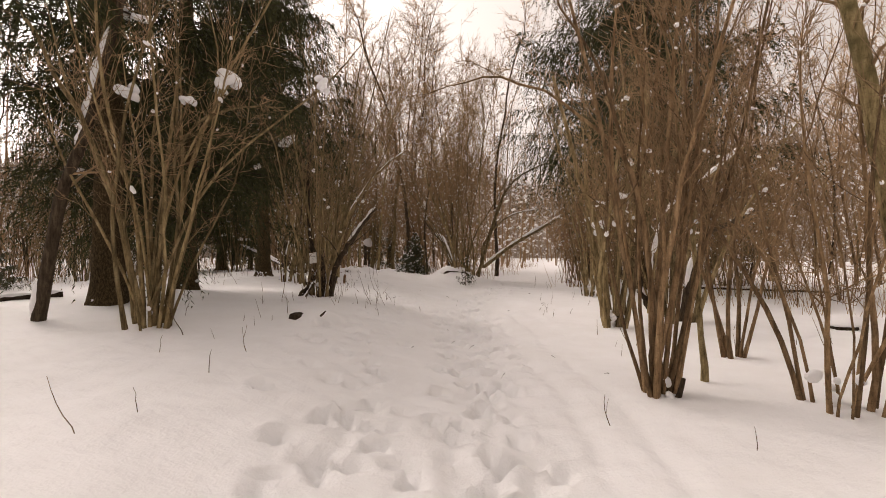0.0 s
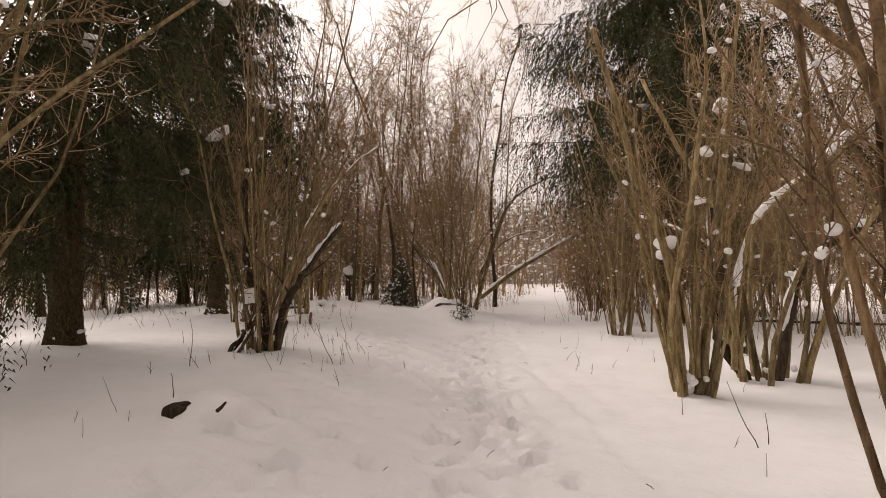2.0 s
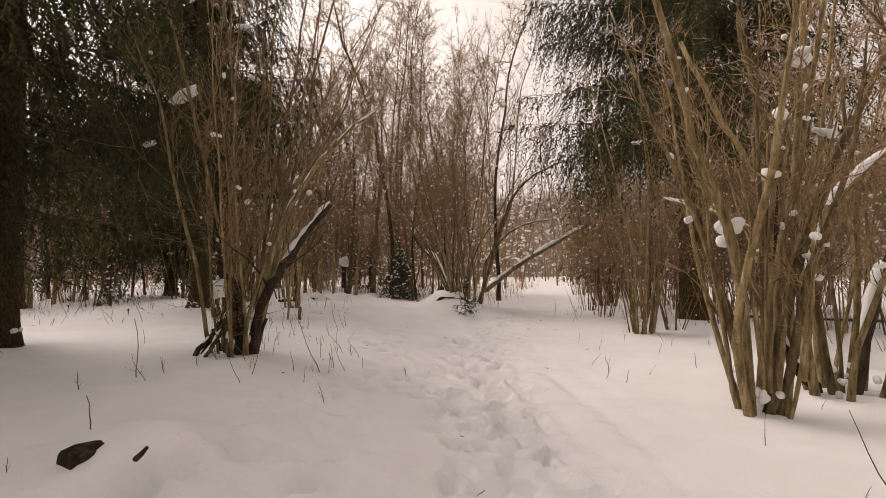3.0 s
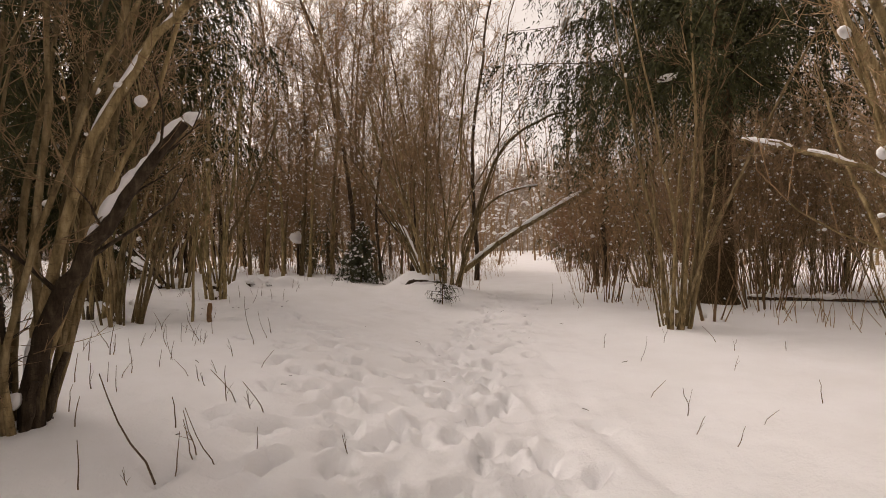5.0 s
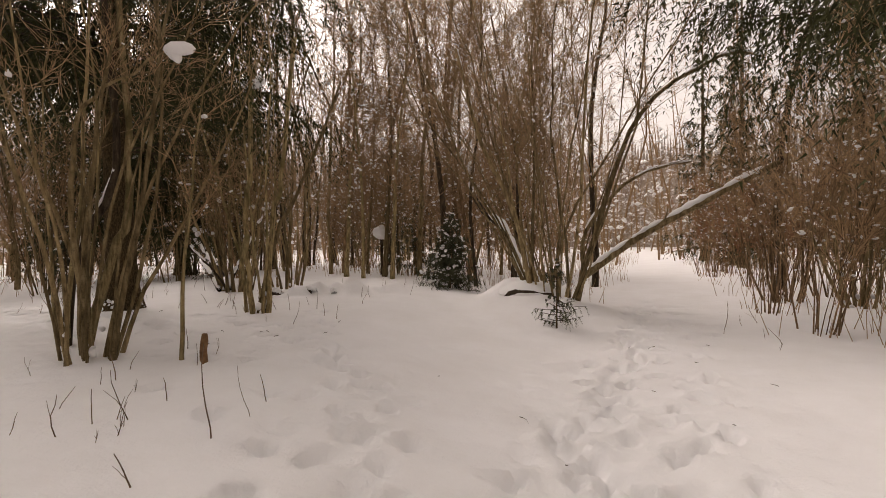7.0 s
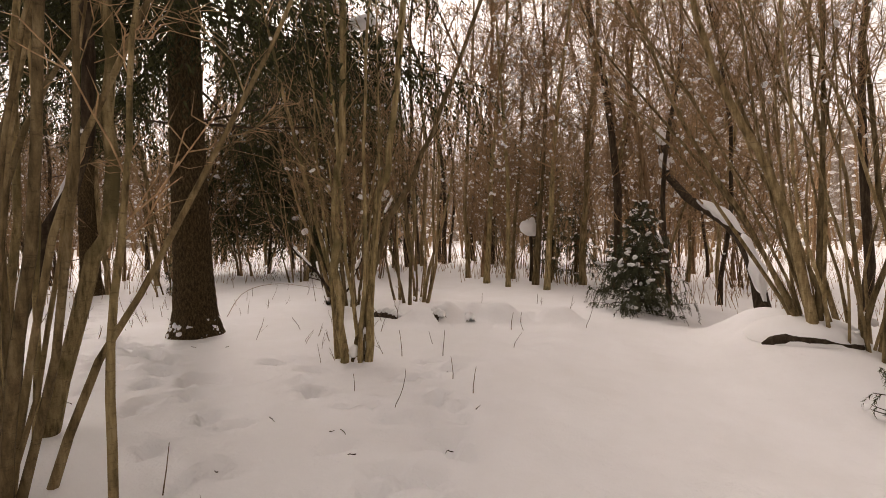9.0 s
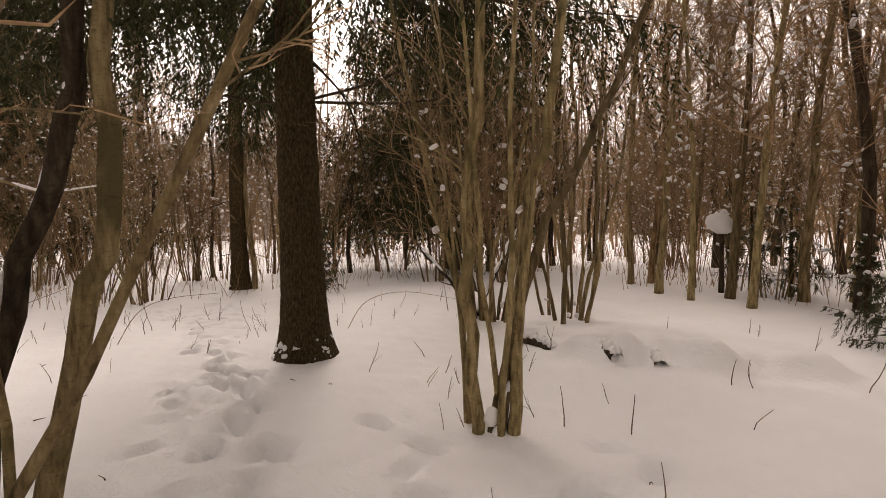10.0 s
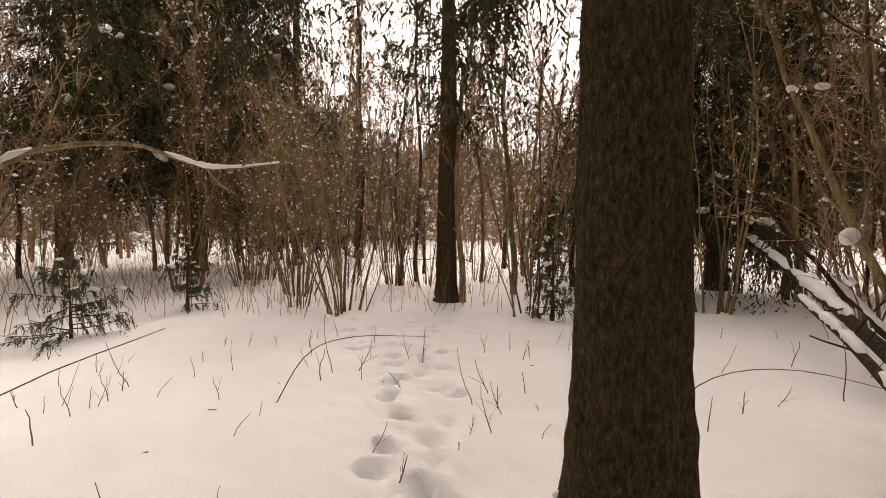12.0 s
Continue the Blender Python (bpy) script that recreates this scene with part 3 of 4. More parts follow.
def hero_plants():
    clump = "clump of tall bare hazel stems in the snow"
    # beside the start of the path
    shrub("hazel_shrub", on(-3.22, 5.2), 14, 5.2, 0.20, 0.20, 0.030, 21, "clump of greenish bare hazel stems rising from the snow", branches=10, blobs=3,
          clods=((-2.41, 5.4, 3.27, 0.11), (-2.9, 5.4, 3.01, 0.07), (-3.57, 5.4, 3.09, 0.10), (-1.36, 5.4, 3.19, 0.07)), limbs=(
        (((-3.45, 5.4, 0.2), (-3.64, 5.4, 1.58), (-3.99, 5.4, 2.54), (-4.41, 5.4, 3.37), (-4.83, 5.4, 4.14)), 0.040, 0.018, 0, BARK),
        (((-3.26, 5.4, 0.2), (-3.1, 5.4, 2.03), (-2.84, 5.4, 2.67), (-2.27, 5.35, 2.91), (-1.75, 5.3, 2.89)), 0.028, 0.006, 0, BARK),
        (((-3.2, 5.45, 0.2), (-3.0, 5.5, 1.9), (-2.6, 5.5, 3.1), (-2.0, 5.5, 4.2)), 0.030, 0.010, 0, BARK)))
    shrub("hazel_shrub", on(1.91, 4.18), 18, 5.6, 0.13, 0.22, 0.028, 22, "dense clump of bare hazel stems beside the path", branches=16, twig_count=7, reach=1.0, blobs=5, bark=BARK_RED, dead=2, tilt=(0.05, 0.03), limbs=(
        (((1.9, 4.2, 0.0), (1.75, 4.3, 1.9), (1.2, 4.4, 2.6), (0.5, 4.5, 2.95), (-0.1, 4.5, 2.8)), 0.026, 0.004, 0, BARK_RED),
        (((1.95, 4.2, 0.0), (1.8, 4.3, 1.6), (1.45, 4.4, 2.9), (0.9, 4.5, 4.0)), 0.028, 0.008, 0, BARK_RED)))
    stem_tree("sapling", on(2.5, 4.55), 4.6, 0.033, 23, "single bare sapling with pale greenish bark", BARK_PALE, (0.03, 0.1), 12, 0.9)
    shrub("hazel_shrub", on(3.41, 5.58), 6, 4.6, 0.10, 0.24, 0.026, 24, clump, bark=BARK_RED)
    shrub("hazel_shrub", on(3.2, 3.85), 14, 4.4, 0.26, 0.3, 0.022, 25, "clump of reddish bare stems with snow at the foot", bark=BARK_RED, blobs=9)
    stem_tree("leaning_tree", (3.95, 3.9, 0.0), 4, 0.095, 52, "leaning mossy grey trunk beside the path", BARK_PALE, branches=10, reach=1.3,
              points=((3.96, 3.9, -0.1), (3.77, 3.9, 1.14), (3.59, 3.9, 2.06), (3.45, 3.9, 2.8), (3.2, 3.9, 3.7), (2.9, 4.0, 4.8)))
    lean_at = on(-4.72, 5.5)
    stem_tree("leaning_tree", lean_at, 4.5, 0.075, 26, "leaning dark trunk with snow lying along it", BARK_DARK, branches=12, reach=1.2, load=1.0,
              points=((-4.72, 5.5, 0.2), (-4.56, 5.5, 1.07), (-4.39, 5.5, 1.98), (-4.13, 5.5, 2.63), (-3.9, 5.5, 3.48), (-3.6, 5.5, 4.6)))
    shrub("hazel_shrub", on(-2.3, 8.95), 19, 5.6, 0.24, 0.24, 0.028, 27, "dark clump of bare stems with a snow-lined leaning trunk", blobs=10, dead=4, limbs=(
        (((-2.14, 8.94, 0.2), (-2.04, 8.94, 0.92), (-1.8, 8.92, 1.35), (-1.56, 8.91, 1.7), (-1.24, 8.89, 2.08)), 0.062, 0.024, 0.8, BARK_DARK),
        (((-2.24, 8.9, 0.2), (-2.27, 8.9, 1.08), (-2.46, 8.9, 1.4), (-2.51, 8.9, 1.95), (-2.52, 8.97, 3.4)), 0.050, 0.028, 0, BARK_DARK),
        (((-2.15, 8.95, 0.3), (-1.99, 8.93, 1.24), (-1.75, 8.92, 1.98), (-1.39, 8.9, 2.53), (-1.07, 8.88, 2.87), (-0.75, 8.87, 3.11)), 0.034, 0.010, 0.7, BARK),
        (((-2.75, 8.6, 0.3), (-2.5, 8.75, 0.62), (-2.3, 8.9, 0.95)), 0.032, 0.02, 0.8, BARK_DARK),
        (((-2.6, 8.5, 0.3), (-2.42, 8.7, 0.60), (-2.28, 8.85, 1.0)), 0.026, 0.018, 0.8, BARK_DARK),
        (((-2.68, 8.75, 0.3), (-2.45, 8.85, 0.7), (-2.25, 8.95, 1.1)), 0.024, 0.018, 0.6, BARK_DARK)))
    shrub("hazel_shrub", on(2.83, 7.85), 9, 5.2, 0.18, 0.30, 0.040, 28, "spreading clump of brown stems with snow clods in the forks", blobs=8, snowy=0.16, clod=1.5,
          clods=((2.6, 7.84, 1.72, 0.10), (2.93, 7.84, 2.18, 0.07), (3.28, 7.84, 3.27, 0.08), (3.5, 7.84, 2.58, 0.06), (3.05, 7.8, 2.75, 0.06)), limbs=(
        (((2.72, 7.84, 0.0), (2.6, 7.79, 1.35), (2.27, 7.75, 2.38), (1.99, 7.71, 3.29), (1.77, 7.68, 4.09)), 0.052, 0.025, 0, BARK),
        (((2.9, 7.85, 0.0), (3.1, 7.8, 1.2), (3.6, 7.8, 2.4), (4.2, 7.8, 3.6)), 0.050, 0.025, 0, BARK),
        (((2.95, 7.9, 0.0), (3.05, 7.9, 1.3), (3.3, 7.9, 2.6), (3.4, 7.9, 4.0)), 0.050, 0.025, 0, BARK)))
    shrub("hazel_shrub", on(4.1, 8.4), 13, 5.4, 0.34, 0.28, 0.040, 29, "clump of stout stems with snow on the bent ones", blobs=10, snowy=0.18, clod=1.5, limbs=(
        (((3.6, 8.35, 0.2), (3.75, 8.35, 1.4), (3.96, 8.31, 2.03), (4.6, 8.27, 2.58), (5.18, 8.23, 3.09)), 0.040, 0.022, 1.4, BARK),
        (((4.2, 8.4, 0.0), (4.49, 8.33, 1.4), (5.03, 8.3, 1.78), (5.49, 8.27, 2.03)), 0.055, 0.03, 1.2, BARK_DARK),
        (((3.9, 8.5, 0.0), (3.6, 8.55, 0.45), (3.45, 8.5, 1.2), (3.5, 8.5, 2.2)), 0.060, 0.03, 0.5, BARK_DARK)))
    shrub("hazel_shrub", on(4.75, 10.2), 7, 5.4, 0.2, 0.22, 0.036, 53, "stout bare stems with one long snow-laden bough", snowy=0.4, blobs=4, limbs=(
        (((4.74, 10.2, 0.0), (4.64, 10.21, 1.53), (4.51, 10.23, 2.6), (4.05, 10.26, 3.44), (3.5, 10.3, 4.6)), 0.060, 0.03, 0, BARK),
        (((4.88, 10.19, 0.0), (4.91, 10.2, 1.53), (4.74, 10.21, 2.6), (4.58, 10.23, 3.43), (4.3, 10.2, 5.0)), 0.055, 0.03, 0, BARK),
        (((4.66, 10.2, 1.5), (4.25, 10.0, 1.85), (3.8, 10.4, 2.2), (3.44, 10.8, 2.4)), 0.030, 0.010, 1.3, BARK)))
    shrub("hazel_shrub", on(4.0, 13.0), 17, 5.6, 0.24, 0.26, 0.030, 30, clump, branches=8, blobs=5, bark=BARK)
    shrub("hazel_shrub", on(4.9, 13.5), 7, 4.0, 0.24, 0.5, 0.022, 54, clump, branches=10, blobs=2, bark=BARK_RED)
    shrub("hazel_shrub", on(5.7, 19.4), 15, 5.4, 0.3, 0.26, 0.03, 31, clump, branches=9, blobs=4, bark=BARK_RED)
    shrub("hazel_shrub", on(6.6, 18.6), 10, 5.0, 0.3, 0.36, 0.034, 32, clump, branches=9, blobs=4)
    for k, (x, y) in enumerate(((7.3, 22.6), (8.3, 24.2), (7.0, 25.8), (9.0, 21.4), (9.6, 23.2), (8.3, 27.0))):
        shrub("willow_shrub", on(x, y), 26, 3.2 + 0.3 * (k % 3), 0.5, 0.3, 0.012, 240 + k, "dense reddish brown willow shrub beside the way", bark=BARK_RED, branches=4, twig_count=8, reach=0.9, tiny=1.7, sides=3, segments=6,
              snowy=0.2, crumbs=1, fine=False, sprigs=0, twig_skin=TWIG_RED)
    # round the fork of the path
    shrub("hazel_shrub", on(0.95, 17.5), 30, 8.8, 0.50, 0.42, 0.027, 33, "broad fan of bare stems growing from a snow mound", branches=17, reach=1.6, twig_count=9, snowy=0.3, crumbs=1, blobs=6, wander=0.1, sprigs=2, tiny=1.3, limbs=(
        (((1.5, 18.1, 0.6), (1.54, 18.2, 1.49), (2.2, 18.25, 2.36), (2.91, 18.29, 2.71), (3.5, 18.32, 2.82)), 0.045, 0.016, 0.9, BARK),
        (((0.55, 17.3, 0.3), (0.2, 17.4, 1.8), (-0.4, 17.4, 3.2), (-0.8, 17.4, 4.8)), 0.055, 0.022, 0.3, BARK),
        (((1.3, 17.6, 0.3), (1.9, 17.6, 2.4), (2.5, 17.5, 3.7), (3.6, 17.3, 4.4), (4.2, 17.2, 4.3)), 0.055, 0.014, 0.4, BARK)))
    stem_tree("bent_tree", (0.34, 18.6, 0.45), 4, 0.09, 55, "crooked bent trunk thickly covered with snow", BARK_DARK, branches=13, reach=1.3, load=1.2, snowy=0.8, clod=1.6,
              points=((0.34, 18.6, 0.3), (0.15, 19.4, 1.43), (-0.47, 20.5, 2.1), (-0.78, 21.3, 2.7), (-0.83, 22.0, 3.5)))
    shrub("hazel_shrub", on(-3.75, 12.7), 15, 5.6, 0.26, 0.24, 0.025, 34, clump, first=0.42, limb_branches=5, blobs=7, clods=((-2.77, 12.7, 3.1, 0.09),), limbs=(
        (((-3.75, 12.7, 0.3), (-3.85, 12.7, 1.6), (-3.8, 12.7, 2.5), (-3.45, 12.7, 2.82), (-2.9, 12.7, 3.1)), 0.030, 0.008, 1.5, BARK),))
    shrub("hazel_shrub", on(-4.3, 13.15), 4, 5.2, 0.14, 0.08, 0.030, 135, "a few stout hazel stems with scaly bark", branches=4, first=0.6, limb_branches=3, blobs=2, bark=BARK_PALE, limbs=(
        (((-4.31, 13.2, 0.2), (-4.13, 13.38, 1.12), (-3.98, 13.46, 1.67), (-3.93, 13.5, 2.35), (-4.0, 13.5, 4.2)), 0.050, 0.03, 0, BARK_PALE),
        (((-4.35, 13.1, 0.2), (-4.3, 13.2, 1.3), (-4.08, 13.36, 1.94), (-4.0, 13.42, 2.43), (-4.1, 13.4, 4.0)), 0.045, 0.03, 0.5, BARK_DARK)))
    shrub("hazel_shrub", on(-3.5, 15.25), 6, 5.6, 0.16, 0.09, 0.024, 36, "clump of smooth yellowish grey stems in the snow", bark=BARK_PALE, branches=7, blobs=3, dead=1, limbs=(
        (((-3.53, 15.2, 0.2), (-3.58, 15.19, 1.2), (-3.61, 15.22, 1.92), (-3.57, 15.32, 2.63), (-3.6, 15.4, 4.6)), 0.042, 0.030, 0, BARK_PALE),
        (((-3.38, 15.3, 0.2), (-3.36, 15.45, 1.44), (-3.32, 15.55, 2.03), (-3.26, 15.66, 2.63), (-3.1, 15.8, 4.5)), 0.040, 0.028, 0, BARK_PALE),
        (((-3.5, 15.25, 0.2), (-3.33, 15.51, 1.48), (-3.16, 15.75, 2.0), (-2.98, 16.01, 2.62), (-2.6, 16.4, 4.0)), 0.034, 0.020, 0, BARK)))
    shrub("hazel_shrub", on(-5.45, 18.1), 15, 5.4, 0.32, 0.26, 0.036, 37, "dark clump of stems beside a fallen trunk", blobs=6, snowy=0.5, clod=1.8, bark=BARK, limbs=(
        (((-5.5, 17.9, 0.3), (-5.75, 17.77, 0.85), (-6.1, 17.5, 1.35), (-6.5, 17.4, 1.9)), 0.025, 0.01, 1.2, BARK_DARK),))
    shrub("hazel_shrub", on(-4.6, 18.6), 12, 5.6, 0.35, 0.26, 0.032, 56, clump, snowy=0.4, blobs=4)
    for k, (x, y) in enumerate(((-3.7, 21.2), (-3.25, 21.7), (-2.85, 20.9), (-2.3, 22.0), (-4.3, 21.6), (-4.0, 22.7), (-1.7, 22.4), (-5.1, 22.6))):
        stem_tree("bare_tree", on(x, y), 7.5 + (k * 37 % 20) / 10, 0.05 + (k * 13 % 5) * 0.006, 200 + k, "slender straight bare tree with olive bark", (BARK_PALE, BARK)[k % 2], branches=44, reach=1.6, twig_count=12, sprigs=1,
                  first=0.15, group="slender trees behind the log heap", crumbs=4, clod=1.8, tiny=1.8, snowy=0.2)
    for k, (x, y, n) in enumerate(((-12.3, 16.3, 14), (-16.4, 13.9, 16), (-10.8, 18.9, 10), (-14.6, 16.0, 12), (-15.5, 18.5, 12), (-12.8, 20.8, 12), (-18.0, 15.4, 12), (-7.4, 21.8, 12), (-9.4, 21.6, 10))):
        shrub("hazel_shrub", on(x, y), n, 4.6 + (k % 3) * 0.6, 0.3, 0.28, 0.024, 220 + k, "clump of tawny bare stems at the edge of the clearing", bark=(BARK, BARK_RED)[k % 2], branches=8, twig_count=5, tiny=1.5, sides=5, segments=9, snowy=0.15, crumbs=1, fine=False)
    # thin single saplings beside the fork
    stem_tree("sapling", on(-2.86, 12.75), 3.0, 0.020, 57, "thin straight bare sapling", BARK_PALE, (0.0, 0.0), 7, 0.6, 0.4)
    # spruces
    spruce("spruce_tree", on(-4.62, 6.6), 15, 0.19, 2.9, 41, "tall dark spruce with a bare lower trunk", reach=2.4, thick=4.5)
    spruce("spruce_tree", on(-4.7, 8.75), 15, 0.165, 1.55, 42, "dark spruce with boughs hanging near the snow", reach=2.9, thick=6, sprays=50)
    spruce("spruce_tree", on(6.4, 15.4), 21, 0.29, 4.7, 44, "stout spruce trunk with a broad crown", reach=4.6, per=6, thick=7, sprays=74, size=0.13, blades=17)
    spruce("spruce_tree", on(-5.86, 15.55), 16, 0.203, 3.7, 45, "straight spruce trunk with rough brown bark", reach=3.9, per=7, sides=48, dead=0, thick=6, sprays=76, blades=20, size=0.10, foot_snow=70, flare=1.75, limbs=(
        ((-5.94, 15.55, 2.84), (-6.25, 15.29, 2.88), (-6.51, 14.99, 2.95)),
        ((-5.82, 15.65, 2.86), (-5.40, 16.29, 2.89), (-4.97, 16.81, 2.96)),
        ((-5.82, 15.65, 2.88), (-5.50, 16.20, 3.1), (-5.18, 16.59, 3.36)),
        ((-5.84, 15.65, 3.31), (-5.66, 15.98, 2.9), (-5.53, 16.09, 2.31))))
    spruce("spruce_tree", on(-12.7, 18.4), 15, 0.19, 3.6, 46, "slender spruce with a bare trunk and snow at its foot", reach=1.7, sprays=22, blades=14, size=0.09, thick=3)
    spruce("spruce_tree", on(-11.6, 25.0), 16, 0.24, 2.5, 48, "dark spruce trunk with low hanging boughs", reach=4.2, per=7, sprays=80, blades=15, size=0.15, thick=5, snowy=0.8)
    spruce("spruce_tree", on(-21.0, 14.2), 18, 0.22, 3.4, 49, "dark spruce with a broad snowy crown", reach=5.2, per=7, sprays=84, blades=15, size=0.17, thick=6, snowy=0.3)
    spruce("spruce_tree", on(-23.6, 10.4), 15, 0.22, 3.4, 50, "dark spruce with a broad snowy crown", reach=3.2, sprays=36, blades=14, size=0.14, thick=5, snowy=0.4)
    # young spruces
    kid = dict(per=6, step=0.085, thick=9, dead=0, foot_snow=0, sides=7, droop=0.15, flare=1.1)
    spruce("young_spruce", on(-1.15, 19.2), 1.65, 0.025, 0.08, 61, "small bushy young spruce dusted with snow", reach=0.78, sprays=20, blades=20, size=0.045, snowy=0.8, **(kid | dict(per=8, droop=0.3)))
    spruce("young_spruce", on(0.77, 16.0), 1.0, 0.012, 0.10, 62, "thin drooping spruce seedling in front of the mound", reach=0.48, sprays=10, blades=16, size=0.035, snowy=0.25, **(kid | dict(step=0.11, per=4)))
    spruce("young_spruce", on(-11.88, 12.75), 1.05, 0.02, 0.12, 63, "low spreading young spruce with sparse twigs", reach=0.9, sprays=16, blades=18, size=0.05, snowy=0.35, **(kid | dict(step=0.13, per=5)))
    spruce("young_spruce", on(-3.1, 22.8), 2.9, 0.04, 0.4, 64, "slim young spruce with snow on its twigs", reach=0.8, sprays=11, blades=13, size=0.06, snowy=0.8, **(kid | dict(step=0.2, per=5)))
    spruce("young_spruce", on(-2.5, 22.4), 2.2, 0.04, 0.3, 65, "slim young spruce with snow on its twigs", reach=0.7, sprays=11, blades=13, size=0.06, snowy=0.8, **(kid | dict(step=0.2, per=5)))
    spruce("young_spruce", on(-10.2, 18.9), 1.7, 0.03, 0.2, 66, "slim young spruce with snow on its twigs", reach=0.6, sprays=11, blades=13, size=0.06, snowy=0.6, **(kid | dict(step=0.18, per=5)))
    spruce("young_spruce", on(-13.6, 14.0), 1.3, 0.03, 0.2, 67, "slim young spruce with snow on its twigs", reach=0.6, sprays=11, blades=13, size=0.06, snowy=0.6, **(kid | dict(step=0.18, per=5)))
    spruce("young_spruce", on(-1.6, 21.2), 1.2, 0.03, 0.15, 68, "slim young spruce with snow on its twigs", reach=0.55, sprays=10, blades=13, size=0.06, snowy=0.8, **(kid | dict(step=0.16, per=5)))


hero_plants()


# ---- fallen wood, stones and small things ----
def log(name, points, r0, r1, seed, label, load=1.1, gaps=0.1, bark=None, stubs=3):
    rng = np.random.default_rng(seed)
    at = np.asarray(points[0], float)
    root = thing(name, at, label, "fallen tree")
    path = eased(np.asarray(points) - at, 18)
    s, cap = Shape(), Shape()
    s.tube(path, np.linspace(r0, r1, 18), 10, 0.05, rng)
    for _ in range(stubs):
        p, d = along(path, rng.uniform(0.3, 0.95))
        s.tube(grown(p, sideways(d, 0.8, rng) + UP * 0.3, rng.uniform(0.2, 0.7), 4, rng, 0.12), np.linspace(r0 * 0.3, 0.006, 5), 5)
    part("trunk", s, bark or BARK, root)
    snow_cap(cap, path, (r0 + r1) / 2, rng, gaps, load)
    stuff("snow", cap, SNOW, root, "thick snow lying along the trunk")
    return root


def mound(name, at, size, stone, seed, label, category, material):
    """A stone or stump half buried under a rounded cap of snow."""
    rng = np.random.default_rng(seed)
    root = thing(name, at, label, category)
    a, b = Shape(), Shape()
    a.lump((0, 0, 0), stone, rng, True)
    v, f = ball(4)
    k = rng.standard_normal((3, 3)) * 1.6
    w = v * (1 + 0.10 * np.sin(v @ k + 1).mean(1, keepdims=True)) * np.asarray(size)
    w[:, 2] = np.where(w[:, 2] < 0, w[:, 2] * 0.35, w[:, 2]) + stone[2] * 0.75
    b.put(w, np.concatenate([f, f[:, 2:3]], 1))
    part("core", a, material, root)
    part("snow", b, SNOW, root, "rounded cap of snow")
    return root


def fallen_things():
    log("fallen_tree", ((1.62, 18.85, 0.62), (2.6, 18.4, 1.42), (3.6, 17.95, 2.05), (4.6, 17.5, 2.65)), 0.075, 0.045, 91, "slanting fallen trunk with a thick cap of snow", 1.1, 0.05)
    log("fallen_tree", ((-5.6, 18.1, 0.45), (-6.9, 19.6, 0.85), (-8.3, 21.3, 1.15), (-9.7, 22.9, 1.5)), 0.06, 0.045, 92, "fallen trunk heaped with snow beside dark stems", 1.5, 0.15, BARK_DARK, 6)
    log("fallen_tree", ((-5.7, 17.85, 0.45), (-6.4, 18.6, 0.75), (-7.2, 19.5, 0.95)), 0.04, 0.03, 93, "thin fallen trunk heaped with snow", 1.3, 0.15, BARK_DARK, 4)
    log("fallen_tree", ((-6.1, 18.9, 0.5), (-6.0, 19.5, 1.3), (-5.9, 20.4, 2.3)), 0.035, 0.02, 94, "leaning dead stem with snow along it", 1.3, 0.2, BARK_DARK, 3)
    log("snowy_bough", ((-7.9, 12.6, 0.25), (-8.2, 12.75, 1.4), (-8.45, 13.08, 1.98), (-8.61, 13.41, 2.16), (-8.89, 13.76, 2.23), (-9.06, 14.07, 2.15), (-9.35, 14.38, 2.14), (-9.68, 15.26, 2.33)),
        0.026, 0.006, 95, "long thin sapling bent over with pads of snow", 1.5, 0.4, BARK, 9)
    log("fallen_tree", ((7.2, 15.6, 0.10), (8.2, 15.1, 0.10), (9.4, 14.4, 0.10), (10.8, 13.4, 0.12)), 0.045, 0.04, 96, "long fallen trunk lying on the snow under snow", 1.2, 0.1, BARK_DARK, 5)
    log("fallen_tree", ((-5.9, 7.4, 0.62), (-6.8, 6.6, 0.58), (-7.6, 6.1, 0.6)), 0.05, 0.03, 97, "short dark fallen trunk with snow on top", 1.1, 0.2, BARK_DARK, 4)
    for k, (x, y, turn, r) in enumerate(((-3.32, 16.98, 2.2, 0.055), (-3.0, 17.1, 2.5, 0.06), (-3.95, 17.05, 1.9, 0.05))):
        z = ground_at(x, y) - 0.03
        d = np.array((math.sin(turn), math.cos(turn) * -1, 0.0)) * -0.5
        log("buried_log", ((x, y - 0.05, z), (x + d[0] * 0.5, y + abs(d[1]) * 0.5, z + 0.02), (x + d[0], y + abs(d[1]), z)), r, r, 100 + k, "dark log end showing from a heap of snow", 0.9, 0.0, BARK_DARK, 0)
    mound("boulder", on(0.42, 17.5, -0.28), (0.50, 0.40, 0.24), (0.44, 0.36, 0.13), 110, "dark boulder under a rounded cap of snow", "boulder", BARK_DARK)
    mound("snow_hump", on(6.4, 7.6, 0.0), (0.3, 0.25, 0.14), (0.22, 0.16, 0.1), 113, "small hump of snow over a stone", "snow hump", BARK_DARK)
    # the cut log end beside the path
    x, y, z = -1.84, 5.96, 0.48
    rng = np.random.default_rng(114)
    root = thing("stump", (x, y, z), "dark log end jutting from a hump of snow", "stump")
    a, c = Shape(), Shape()
    a.tube(grown((0.06, 0.12, -0.03), (-0.45, -1, 0.12), 0.20, 3, rng, 0.04), (0.06, 0.062, 0.066, 0.058), 12, 0.1, rng)
    c.tube(grown((0.34, -0.12, 0.02), (0.6, -0.2, 0.6), 0.10, 2, rng, 0.1), (0.014, 0.012, 0.008), 6)
